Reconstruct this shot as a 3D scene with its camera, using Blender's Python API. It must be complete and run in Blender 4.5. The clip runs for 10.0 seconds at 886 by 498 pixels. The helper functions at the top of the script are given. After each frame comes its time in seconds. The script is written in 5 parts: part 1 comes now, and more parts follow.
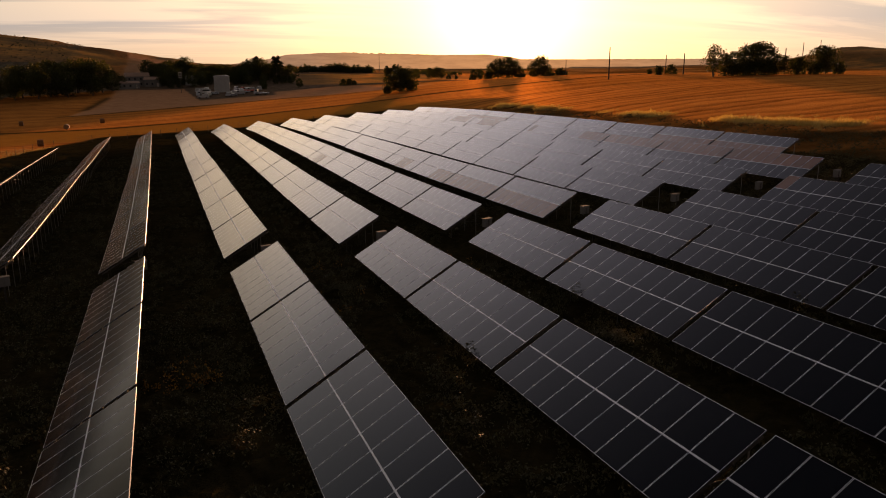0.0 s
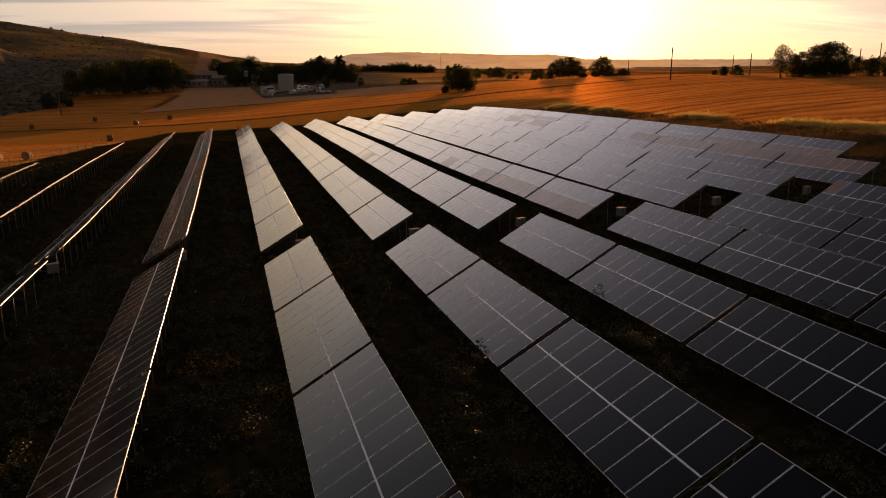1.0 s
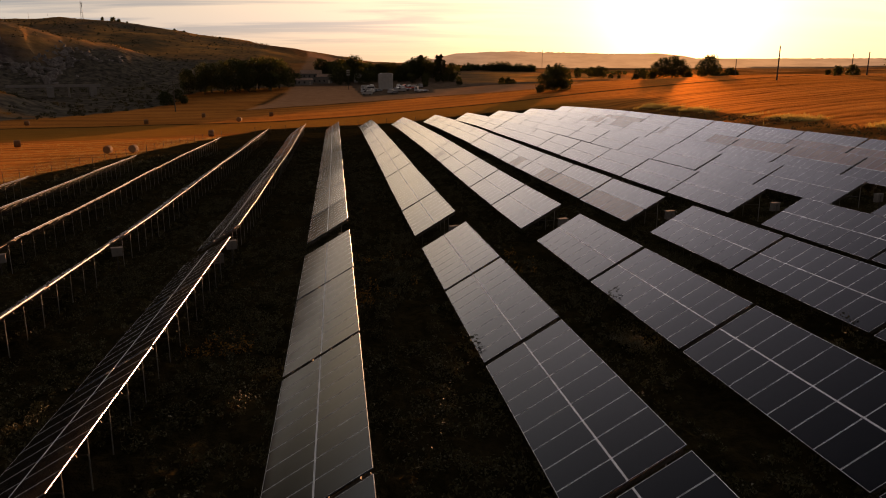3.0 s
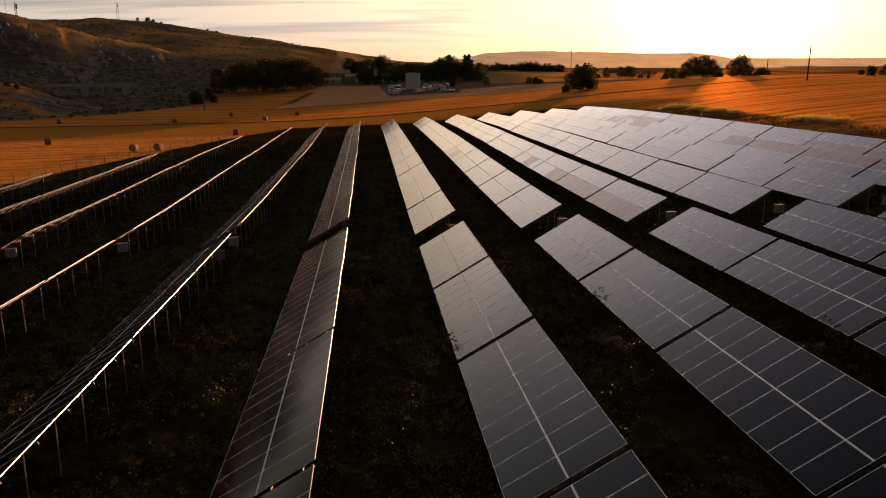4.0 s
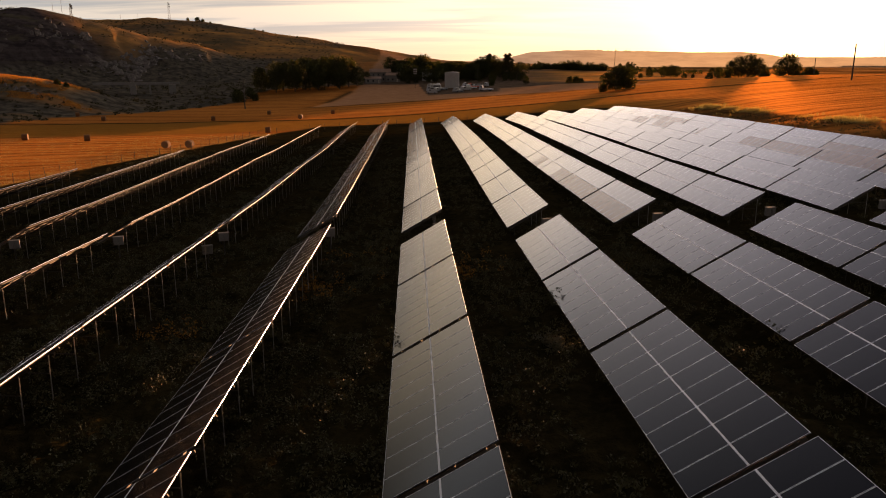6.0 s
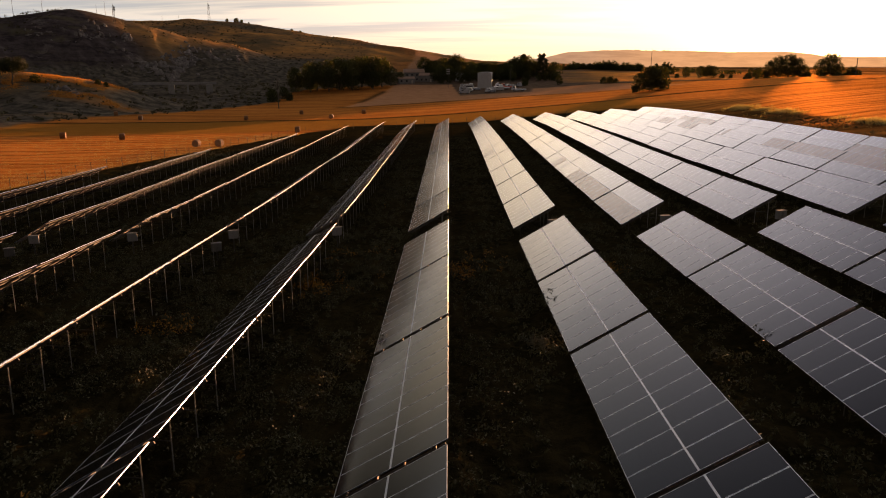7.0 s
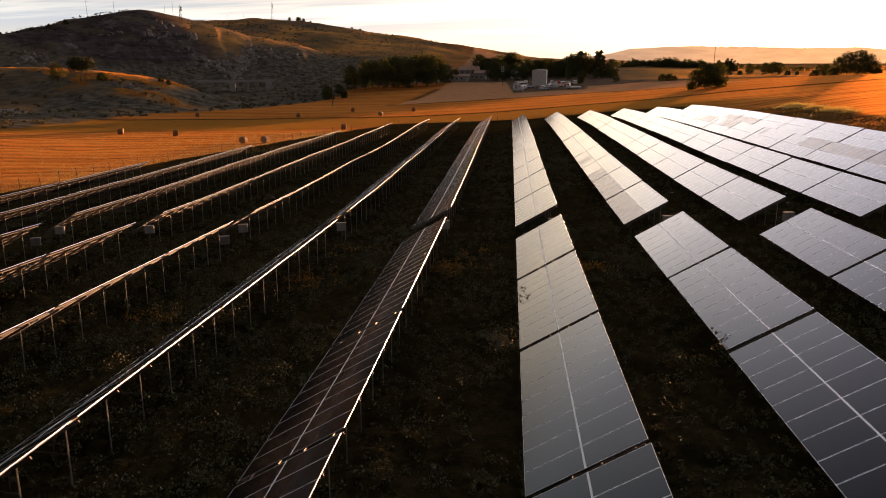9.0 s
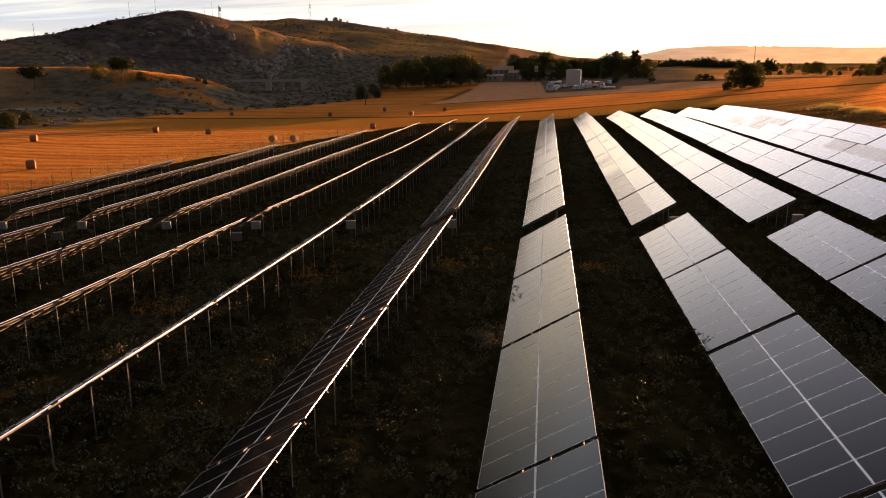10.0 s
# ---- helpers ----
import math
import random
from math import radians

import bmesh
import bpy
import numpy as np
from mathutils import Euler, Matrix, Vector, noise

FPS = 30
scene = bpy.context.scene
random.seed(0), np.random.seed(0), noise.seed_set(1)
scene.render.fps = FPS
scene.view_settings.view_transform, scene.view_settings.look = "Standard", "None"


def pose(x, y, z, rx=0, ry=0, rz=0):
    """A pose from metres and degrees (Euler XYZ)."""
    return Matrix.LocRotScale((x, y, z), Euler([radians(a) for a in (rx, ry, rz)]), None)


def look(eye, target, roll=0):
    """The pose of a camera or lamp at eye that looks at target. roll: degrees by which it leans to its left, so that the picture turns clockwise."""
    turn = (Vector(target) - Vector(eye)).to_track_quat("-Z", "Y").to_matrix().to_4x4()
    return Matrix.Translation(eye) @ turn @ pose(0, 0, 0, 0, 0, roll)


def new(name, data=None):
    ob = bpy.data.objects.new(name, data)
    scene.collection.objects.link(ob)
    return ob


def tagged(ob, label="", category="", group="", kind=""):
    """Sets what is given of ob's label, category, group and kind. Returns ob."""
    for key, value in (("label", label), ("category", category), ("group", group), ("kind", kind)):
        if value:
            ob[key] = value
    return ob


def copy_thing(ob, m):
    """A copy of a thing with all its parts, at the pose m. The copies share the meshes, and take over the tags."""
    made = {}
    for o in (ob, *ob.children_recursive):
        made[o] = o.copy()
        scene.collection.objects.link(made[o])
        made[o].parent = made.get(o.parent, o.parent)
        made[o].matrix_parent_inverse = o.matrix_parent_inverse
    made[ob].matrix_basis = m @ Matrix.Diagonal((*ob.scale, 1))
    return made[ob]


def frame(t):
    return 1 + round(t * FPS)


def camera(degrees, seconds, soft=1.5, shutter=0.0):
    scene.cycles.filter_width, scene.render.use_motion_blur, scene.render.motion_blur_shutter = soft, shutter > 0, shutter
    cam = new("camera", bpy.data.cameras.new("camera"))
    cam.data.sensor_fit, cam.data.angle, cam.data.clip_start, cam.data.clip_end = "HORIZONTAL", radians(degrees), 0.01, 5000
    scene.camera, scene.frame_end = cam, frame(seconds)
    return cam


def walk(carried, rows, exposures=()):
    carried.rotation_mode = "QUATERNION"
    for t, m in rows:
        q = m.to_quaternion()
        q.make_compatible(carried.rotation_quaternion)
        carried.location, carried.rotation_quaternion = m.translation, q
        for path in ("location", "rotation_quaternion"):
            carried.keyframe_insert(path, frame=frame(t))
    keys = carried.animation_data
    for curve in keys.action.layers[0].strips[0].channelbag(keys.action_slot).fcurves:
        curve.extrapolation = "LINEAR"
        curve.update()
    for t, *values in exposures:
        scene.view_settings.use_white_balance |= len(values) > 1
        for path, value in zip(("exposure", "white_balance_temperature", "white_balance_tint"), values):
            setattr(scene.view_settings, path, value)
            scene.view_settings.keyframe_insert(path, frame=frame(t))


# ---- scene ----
cam = camera(63.0, 10.0, soft=1.0)
PATH = [
    (0, (0.679, 0.234, 11.489), (1.38, 2.041, 10.992), -0.3),
    (0.5, (1.475, -0.226, 11.472), (2.114, 1.602, 10.974), -0.2),
    (1, (2.338, -0.655, 11.459), (2.884, 1.204, 10.962), -0.1),
    (1.5, (3.252, -1.052, 11.449), (3.712, 0.83, 10.951), -0.0),
    (2, (4.204, -1.418, 11.443), (4.602, 0.477, 10.944), -0.1),
    (2.5, (5.183, -1.755, 11.44), (5.519, 0.153, 10.941), -0.1),
    (3, (6.181, -2.061, 11.439), (6.46, -0.145, 10.941), -0.1),
    (4.5, (9.227, -2.8, 11.453), (9.4, -0.871, 10.954), -0.1),
    (5, (10.248, -2.987, 11.463), (10.398, -1.056, 10.964), -0.1),
    (5.5, (11.269, -3.146, 11.474), (11.39, -1.214, 10.973), -0.1),
    (7, (14.329, -3.481, 11.516), (14.313, -1.544, 11.015), -0.1),
    (7.5, (15.347, -3.557, 11.533), (15.291, -1.622, 11.03), -0.2),
    (8, (16.365, -3.624, 11.55), (16.268, -1.691, 11.046), -0.2),
    (8.5, (17.381, -3.691, 11.569), (17.245, -1.761, 11.063), -0.3),
    (9, (18.393, -3.767, 11.587), (18.216, -1.84, 11.08), -0.3),
    (9.5, (19.4, -3.862, 11.606), (19.175, -1.941, 11.099), -0.3),
    (10, (20.397, -3.99, 11.625), (20.125, -2.075, 11.118), -0.3),
]
walk(cam, [(t, look(eye, target, roll)) for t, eye, target, roll in PATH], [(0.0, 1.66, 7850, 25), (3.0, 1.80, 7850, 25), (5.5, 2.03, 7800, 24), (7.5, 2.33, 7500, 23), (10.0, 2.73, 7100, 22)])

# World: a low sun ahead and to the right, thin cloud, haze round the sun.
SUN_TURN, SUN_UP = 26.0, 2.8
SUN_WAY = Vector((math.sin(radians(SUN_TURN)) * math.cos(radians(SUN_UP)), math.cos(radians(SUN_TURN)) * math.cos(radians(SUN_UP)), math.sin(radians(SUN_UP))))


class Nodes:
    """A short hand for node trees."""

    def __init__(self, tree):
        self.tree = tree
        tree.nodes.clear()

    def add(self, kind, **given):
        n = self.tree.nodes.new(kind)
        for key, value in given.items():
            if key == "operation":
                n.operation = value
            elif key == "blend":
                n.data_type, n.blend_type = "RGBA", value
            elif key == "sort":
                n.attribute_name = value
        return n

    def put(self, socket, value):
        if isinstance(value, bpy.types.NodeSocket):
            self.tree.links.new(value, socket)
        elif value is not None:
            socket.default_value = value

    def math(self, operation, a, b=None, c=None):
        n = self.add("ShaderNodeMath", operation=operation)
        for k, v in enumerate((a, b, c)):
            self.put(n.inputs[k], v)
        return n.outputs[0]

    def vec(self, operation, a, b=None):
        n = self.add("ShaderNodeVectorMath", operation=operation)
        self.put(n.inputs[0], a)
        self.put(n.inputs[1], b)
        return n.outputs["Value"] if operation in ("DOT_PRODUCT", "LENGTH") else n.outputs[0]

    def mix(self, fac, a, b, blend="MIX"):
        n = self.add("ShaderNodeMix", blend=blend)
        for k, v in ((0, fac), (6, a), (7, b)):
            self.put(n.inputs[k], (*v, 1) if isinstance(v, tuple) and len(v) == 3 else v)
        return n.outputs[2]

    def noise(self, vector, scale, detail=4.0, rough=0.55, warp=0.0):
        n = self.add("ShaderNodeTexNoise")
        self.put(n.inputs["Vector"], vector)
        for key, v in (("Scale", scale), ("Detail", detail), ("Roughness", rough), ("Distortion", warp)):
            n.inputs[key].default_value = v
        return n.outputs["Fac"]

    def ramp(self, value, *stops):
        n = self.add("ShaderNodeValToRGB")
        while len(n.color_ramp.elements) < len(stops):
            n.color_ramp.elements.new(0.5)
        for e, (at, v) in zip(n.color_ramp.elements, stops):
            e.position, e.color = at, (v, v, v, 1) if isinstance(v, (int, float)) else (*v, 1)
        self.put(n.inputs[0], value)
        return n.outputs[0]

    def where(self, name="Object"):
        return self.add("ShaderNodeTexCoord").outputs[name]

    def stretch(self, vector, scale, turn=(0, 0, 0)):
        n = self.add("ShaderNodeMapping")
        self.put(n.inputs["Vector"], vector)
        n.inputs["Scale"].default_value, n.inputs["Rotation"].default_value = scale, turn
        return n.outputs[0]

    def bump(self, height, strength, distance):
        n = self.add("ShaderNodeBump")
        self.put(n.inputs["Height"], height)
        n.inputs["Strength"].default_value, n.inputs["Distance"].default_value = strength, distance
        return n.outputs[0]


SKY = 0.35
world = bpy.data.worlds.new("evening_sky")
scene.world = world
world.use_nodes = True
w = Nodes(world.node_tree)
sky = w.add("ShaderNodeTexSky")
sky.sky_type, sky.sun_disc = "NISHITA", False
sky.sun_elevation, sky.sun_rotation = radians(SUN_UP), radians(SUN_TURN)
sky.air_density, sky.dust_density, sky.ozone_density = 1.0, 2.0, 1.0
way = w.vec("NORMALIZE", w.where("Generated"))
split = w.add("ShaderNodeSeparateXYZ")
w.put(split.inputs[0], way)
up = w.math("MAXIMUM", split.outputs[2], 0.0)
toward = w.vec("DOT_PRODUCT", way, tuple(SUN_WAY))
near_sun = w.math("MAXIMUM", toward, 0.0)
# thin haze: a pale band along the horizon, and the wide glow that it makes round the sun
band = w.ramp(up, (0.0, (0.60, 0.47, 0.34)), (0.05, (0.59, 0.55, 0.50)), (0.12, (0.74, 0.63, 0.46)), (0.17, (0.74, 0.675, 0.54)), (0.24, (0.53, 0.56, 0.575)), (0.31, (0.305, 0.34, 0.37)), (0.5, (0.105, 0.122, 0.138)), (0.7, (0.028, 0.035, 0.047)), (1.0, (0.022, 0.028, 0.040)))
glow = w.vec("SCALE", (3.5, 3.1, 2.6))
w.put(glow.node.inputs["Scale"], w.math("MULTIPLY", w.math("POWER", near_sun, 7.0), w.ramp(up, (0.0, 0.16), (0.075, 0.24), (0.14, 0.75), (0.26, 0.95), (0.45, 1.1), (0.75, 0.5))))
half_way = w.math("MULTIPLY_ADD", toward, 0.5, 0.5)
side = w.math("MULTIPLY", w.math("MULTIPLY_ADD", w.math("POWER", half_way, 2.0), 0.35, 0.65), w.ramp(half_way, (0.45, 0.22), (0.69, 1.0)))
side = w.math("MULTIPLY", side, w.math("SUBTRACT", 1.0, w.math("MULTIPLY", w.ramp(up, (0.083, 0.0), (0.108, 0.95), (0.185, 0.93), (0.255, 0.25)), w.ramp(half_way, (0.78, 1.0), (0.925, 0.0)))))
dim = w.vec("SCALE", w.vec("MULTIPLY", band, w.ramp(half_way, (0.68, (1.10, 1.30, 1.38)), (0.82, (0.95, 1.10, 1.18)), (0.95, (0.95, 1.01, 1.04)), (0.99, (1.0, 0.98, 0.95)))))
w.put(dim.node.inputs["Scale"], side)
hue = w.ramp(up, (0.0, (1.0, 0.88, 0.62)), (0.14, (0.97, 0.94, 0.80)), (0.24, (0.90, 0.97, 1.06)), (0.40, (0.80, 0.94, 1.26)), (0.65, (0.74, 0.90, 1.36)))
# the pale sky opposite the sun
behind = w.vec("SCALE", (0.36, 0.35, 0.35))
w.put(behind.node.inputs["Scale"], w.math("MULTIPLY", w.ramp(w.math("MULTIPLY", toward, -1.0), (0.05, 0.0), (0.6, 1.0)), w.ramp(up, (0.0, 0.5), (0.15, 1.0), (0.8, 0.35))))
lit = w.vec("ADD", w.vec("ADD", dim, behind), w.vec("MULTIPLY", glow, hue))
clear = w.vec("SCALE", sky.outputs[0])
clear.node.inputs["Scale"].default_value = SKY
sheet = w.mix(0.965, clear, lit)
# cloud streaks drawn out along the horizon
flat = w.add("ShaderNodeCombineXYZ")
for k in (0, 1):
    w.put(flat.inputs[k], w.math("DIVIDE", split.outputs[k], w.math("ADD", up, 0.075)))
streaks = w.noise(w.stretch(flat.outputs[0], (0.42, 1.25, 1.0), (0, 0, radians(-14))), 0.85, 7.0, 0.55, 0.5)
cover = w.math("MULTIPLY", w.ramp(streaks, (0.43, 0.0), (0.56, 1.0)), w.ramp(up, (0.015, 0.3), (0.05, 1.0), (0.14, 1.0), (0.26, 0.3)))
cloud = w.vec("MULTIPLY", lit, (0.47, 0.56, 0.70))
cloudy = w.mix(w.math("MULTIPLY", cover, w.math("SUBTRACT", 0.75, w.math("MULTIPLY", w.math("POWER", near_sun, 20.0), 0.75))), sheet, cloud)
# the haze lit up round the sun
glow_wide = w.vec("SCALE", (1.9, 1.0, 0.22))
w.put(glow_wide.node.inputs["Scale"], w.math("MULTIPLY", w.math("POWER", near_sun, 40.0), w.ramp(up, (0.0, 1.0), (0.03, 0.55), (0.10, 0.25))))
glow_near = w.vec("SCALE", (2.6, 1.7, 0.7))
w.put(glow_near.node.inputs["Scale"], w.math("POWER", near_sun, 220.0))
whole = w.vec("ADD", cloudy, w.vec("ADD", glow_wide, glow_near))
back = w.add("ShaderNodeBackground")
w.put(back.inputs[0], whole)
back.inputs[1].default_value = 0.30
out = w.add("ShaderNodeOutputWorld")
w.put(out.inputs[0], back.outputs[0])

sun = new("sun", bpy.data.lights.new("sun", "SUN"))
sun.data.energy, sun.data.angle, sun.data.color = 3.0, radians(0.6), (1.0, 0.53, 0.25)
sun.matrix_world = look((0, 0, 60), Vector((0, 0, 60)) - SUN_WAY)


# Materials
def material(name):
    m = bpy.data.materials.new(name)
    m.use_nodes = True
    n = Nodes(m.node_tree)
    shader = n.add("ShaderNodeBsdfPrincipled")
    n.put(n.add("ShaderNodeOutputMaterial").inputs[0], shader.outputs[0])
    return m, n, shader.inputs


def plain(name, colour, rough=0.6, metal=0.0, grain=12.0, vary=0.25, relief=0.0, coords="Object", gloss=0.5):
    """A surface with a fine grain and broader stains."""
    m, n, s = material(name)
    at = n.where(coords)
    fine, broad = n.noise(at, grain, 5), n.noise(at, grain * 0.13, 3)
    lot = n.math("ADD", n.math("MULTIPLY", fine, 0.6), n.math("MULTIPLY", broad, 0.4))
    dark, light = tuple(c * (1 - vary) for c in colour), tuple(min(c * (1 + vary), 1) for c in colour)
    n.put(s["Base Color"], n.mix(n.ramp(lot, (0.3, 0.0), (0.7, 1.0)), dark, light))
    n.put(s["Roughness"], n.math("ADD", rough - 0.08, n.math("MULTIPLY", broad, 0.16)))
    n.put(s["Metallic"], metal)
    s["Specular IOR Level"].default_value = gloss
    if relief:
        n.put(s["Normal"], n.bump(fine, 0.6, relief))
    return m


def glass_of_module(name, tint, rough, grime, bend=1.39):
    m, n, s = material(name)
    at = n.where()
    own = n.add("ShaderNodeObjectInfo").outputs["Random"]
    part_xyz = n.add("ShaderNodeSeparateXYZ")
    n.put(part_xyz.inputs[0], at)
    lines = None
    for k, step in ((0, 0.158), (1, 0.158)):
        d = n.math("ABSOLUTE", n.math("SUBTRACT", n.math("FRACT", n.math("DIVIDE", part_xyz.outputs[k], step)), 0.5))
        on = n.math("GREATER_THAN", d, 0.488)
        lines = on if lines is None else n.math("MAXIMUM", lines, on)
    shade = n.mix(own, tuple(c * 0.8 for c in tint), tuple(c * 1.25 for c in tint))
    cell = n.mix(n.math("MULTIPLY", lines, 0.07), shade, (0.06, 0.06, 0.065))
    dust = n.ramp(n.noise(at, 2.6, 5, 0.6), (0.45, 0.0), (0.8, 1.0))
    n.put(s["Base Color"], n.mix(n.math("MULTIPLY", dust, grime), cell, (0.20, 0.16, 0.12)))
    n.put(s["Roughness"], n.math("ADD", rough, n.math("ADD", n.math("MULTIPLY", own, 0.015), n.math("MULTIPLY", dust, 0.05))))
    s["IOR"].default_value = bend
    return m


M_FRAME = plain("anodised_rim", (0.62, 0.62, 0.63), 0.45, 0.55, 30, 0.12)
M_EDGE = plain("aluminium_edge", (0.085, 0.112, 0.16), 0.36, 0.9, 30, 0.12)
M_RAIL = plain("dull_rail", (0.60, 0.60, 0.60), 0.45, 0.5, 20, 0.15)
M_STEEL = plain("weathered_steel", (0.048, 0.042, 0.038), 0.65, 0.1, 18, 0.3, gloss=0.25)
M_GALV = plain("galvanised_steel", (0.20, 0.19, 0.18), 0.5, 0.3, 18, 0.25, gloss=0.4)
M_CELL = glass_of_module("module_glass", (0.004, 0.004, 0.0055), 0.10, 0.010)
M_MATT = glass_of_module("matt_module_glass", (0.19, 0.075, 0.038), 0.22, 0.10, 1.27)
M_BACK = plain("module_backsheet", (0.018, 0.015, 0.014), 0.8, 0.0, 8, 0.2, gloss=0.05)
M_BOX = plain("inverter_paint", (0.15, 0.14, 0.13), 0.85, 0.0, 14, 0.15, gloss=0.03)
M_STRAW = plain("baled_straw", (0.16, 0.066, 0.020), 0.9, 0.0, 9, 0.5, 0.06)
M_STRAW_END = plain("bale_end", (0.21, 0.10, 0.036), 0.9, 0.0, 14, 0.4, 0.05)
M_BARK = plain("bark", (0.075, 0.055, 0.038), 0.9, 0.0, 6, 0.4, 0.05)
M_POST = plain("weathered_post", (0.30, 0.26, 0.22), 0.85, 0.0, 14, 0.35)
M_CONCRETE = plain("concrete", (0.15, 0.14, 0.13), 0.85, 0.0, 2.0, 0.25, 0.02)
M_PLASTER = plain("old_plaster", (0.105, 0.094, 0.083), 0.85, 0.0, 1.2, 0.25, 0.02)
M_WHITE = plain("white_cladding", (0.24, 0.225, 0.21), 0.6, 0.0, 0.8, 0.12)
M_ROOF = plain("clay_roof", (0.28, 0.17, 0.11), 0.8, 0.0, 3.0, 0.3, 0.03)
M_DARK = plain("dark_opening", (0.02, 0.02, 0.022), 0.2, 0.0, 3.0, 0.2)
M_TYRE = plain("tyre_rubber", (0.02, 0.02, 0.02), 0.8, 0.0, 20, 0.2)
M_RED = plain("red_paint", (0.40, 0.06, 0.03), 0.35, 0.0, 4, 0.15)
M_CARWHITE = plain("white_paint", (0.20, 0.19, 0.185), 0.3, 0.0, 4, 0.06)
M_CARGREY = plain("grey_paint", (0.22, 0.23, 0.25), 0.3, 0.1, 4, 0.1)


def leaf_material(name, dark, light, clear_share=0.35):
    m = bpy.data.materials.new(name)
    m.use_nodes = True
    n = Nodes(m.node_tree)
    rnd = n.add("ShaderNodeNewGeometry").outputs["Random Per Island"]
    broad = n.noise(n.where(), 0.35, 3)
    tint = n.mix(n.math("MULTIPLY", n.math("ADD", rnd, broad), 0.5), dark, light)
    face, veil_ = n.add("ShaderNodeBsdfPrincipled"), n.add("ShaderNodeBsdfTranslucent")
    n.put(face.inputs["Base Color"], tint)
    face.inputs["Roughness"].default_value = 0.7
    face.inputs["Specular IOR Level"].default_value = 0.08
    n.put(veil_.inputs[0], n.mix(1.0, tint, (1.5, 1.3, 0.6), "MULTIPLY"))
    both = n.add("ShaderNodeMixShader")
    both.inputs[0].default_value = clear_share
    n.put(both.inputs[1], face.outputs[0])
    n.put(both.inputs[2], veil_.outputs[0])
    n.put(n.add("ShaderNodeOutputMaterial").inputs[0], both.outputs[0])
    return m


M_LEAF = leaf_material("oak_leaves", (0.020, 0.026, 0.009), (0.050, 0.052, 0.018))
M_LEAF_DRY = leaf_material("dry_scrub_leaves", (0.030, 0.030, 0.016), (0.070, 0.060, 0.032), 0.2)
M_PINE = leaf_material("pine_needles", (0.013, 0.018, 0.008), (0.030, 0.033, 0.013), 0.15)
M_WEED = leaf_material("weed_leaves", (0.028, 0.029, 0.013), (0.078, 0.070, 0.034), 0.03)
# dry dock colour, brightened to stand in for sun on the patches
M_DOCK = leaf_material("sunlit_dock_leaves", (0.10, 0.050, 0.012), (0.28, 0.145, 0.036), 0.25)
M_SAGE = leaf_material("pale_shrub_leaves", (0.050, 0.050, 0.036), (0.11, 0.105, 0.080), 0.15)
M_LIMESTONE = plain("limestone", (0.145, 0.128, 0.118), 0.9, 0.0, 0.5, 0.6, 0.3, gloss=0.1)
M_STALKS = leaf_material("dry_stalks", (0.26, 0.12, 0.035), (0.42, 0.20, 0.06), 0.4)
M_DRYGRASS = leaf_material("dry_grass", (0.22, 0.15, 0.06), (0.46, 0.36, 0.18), 0.4)


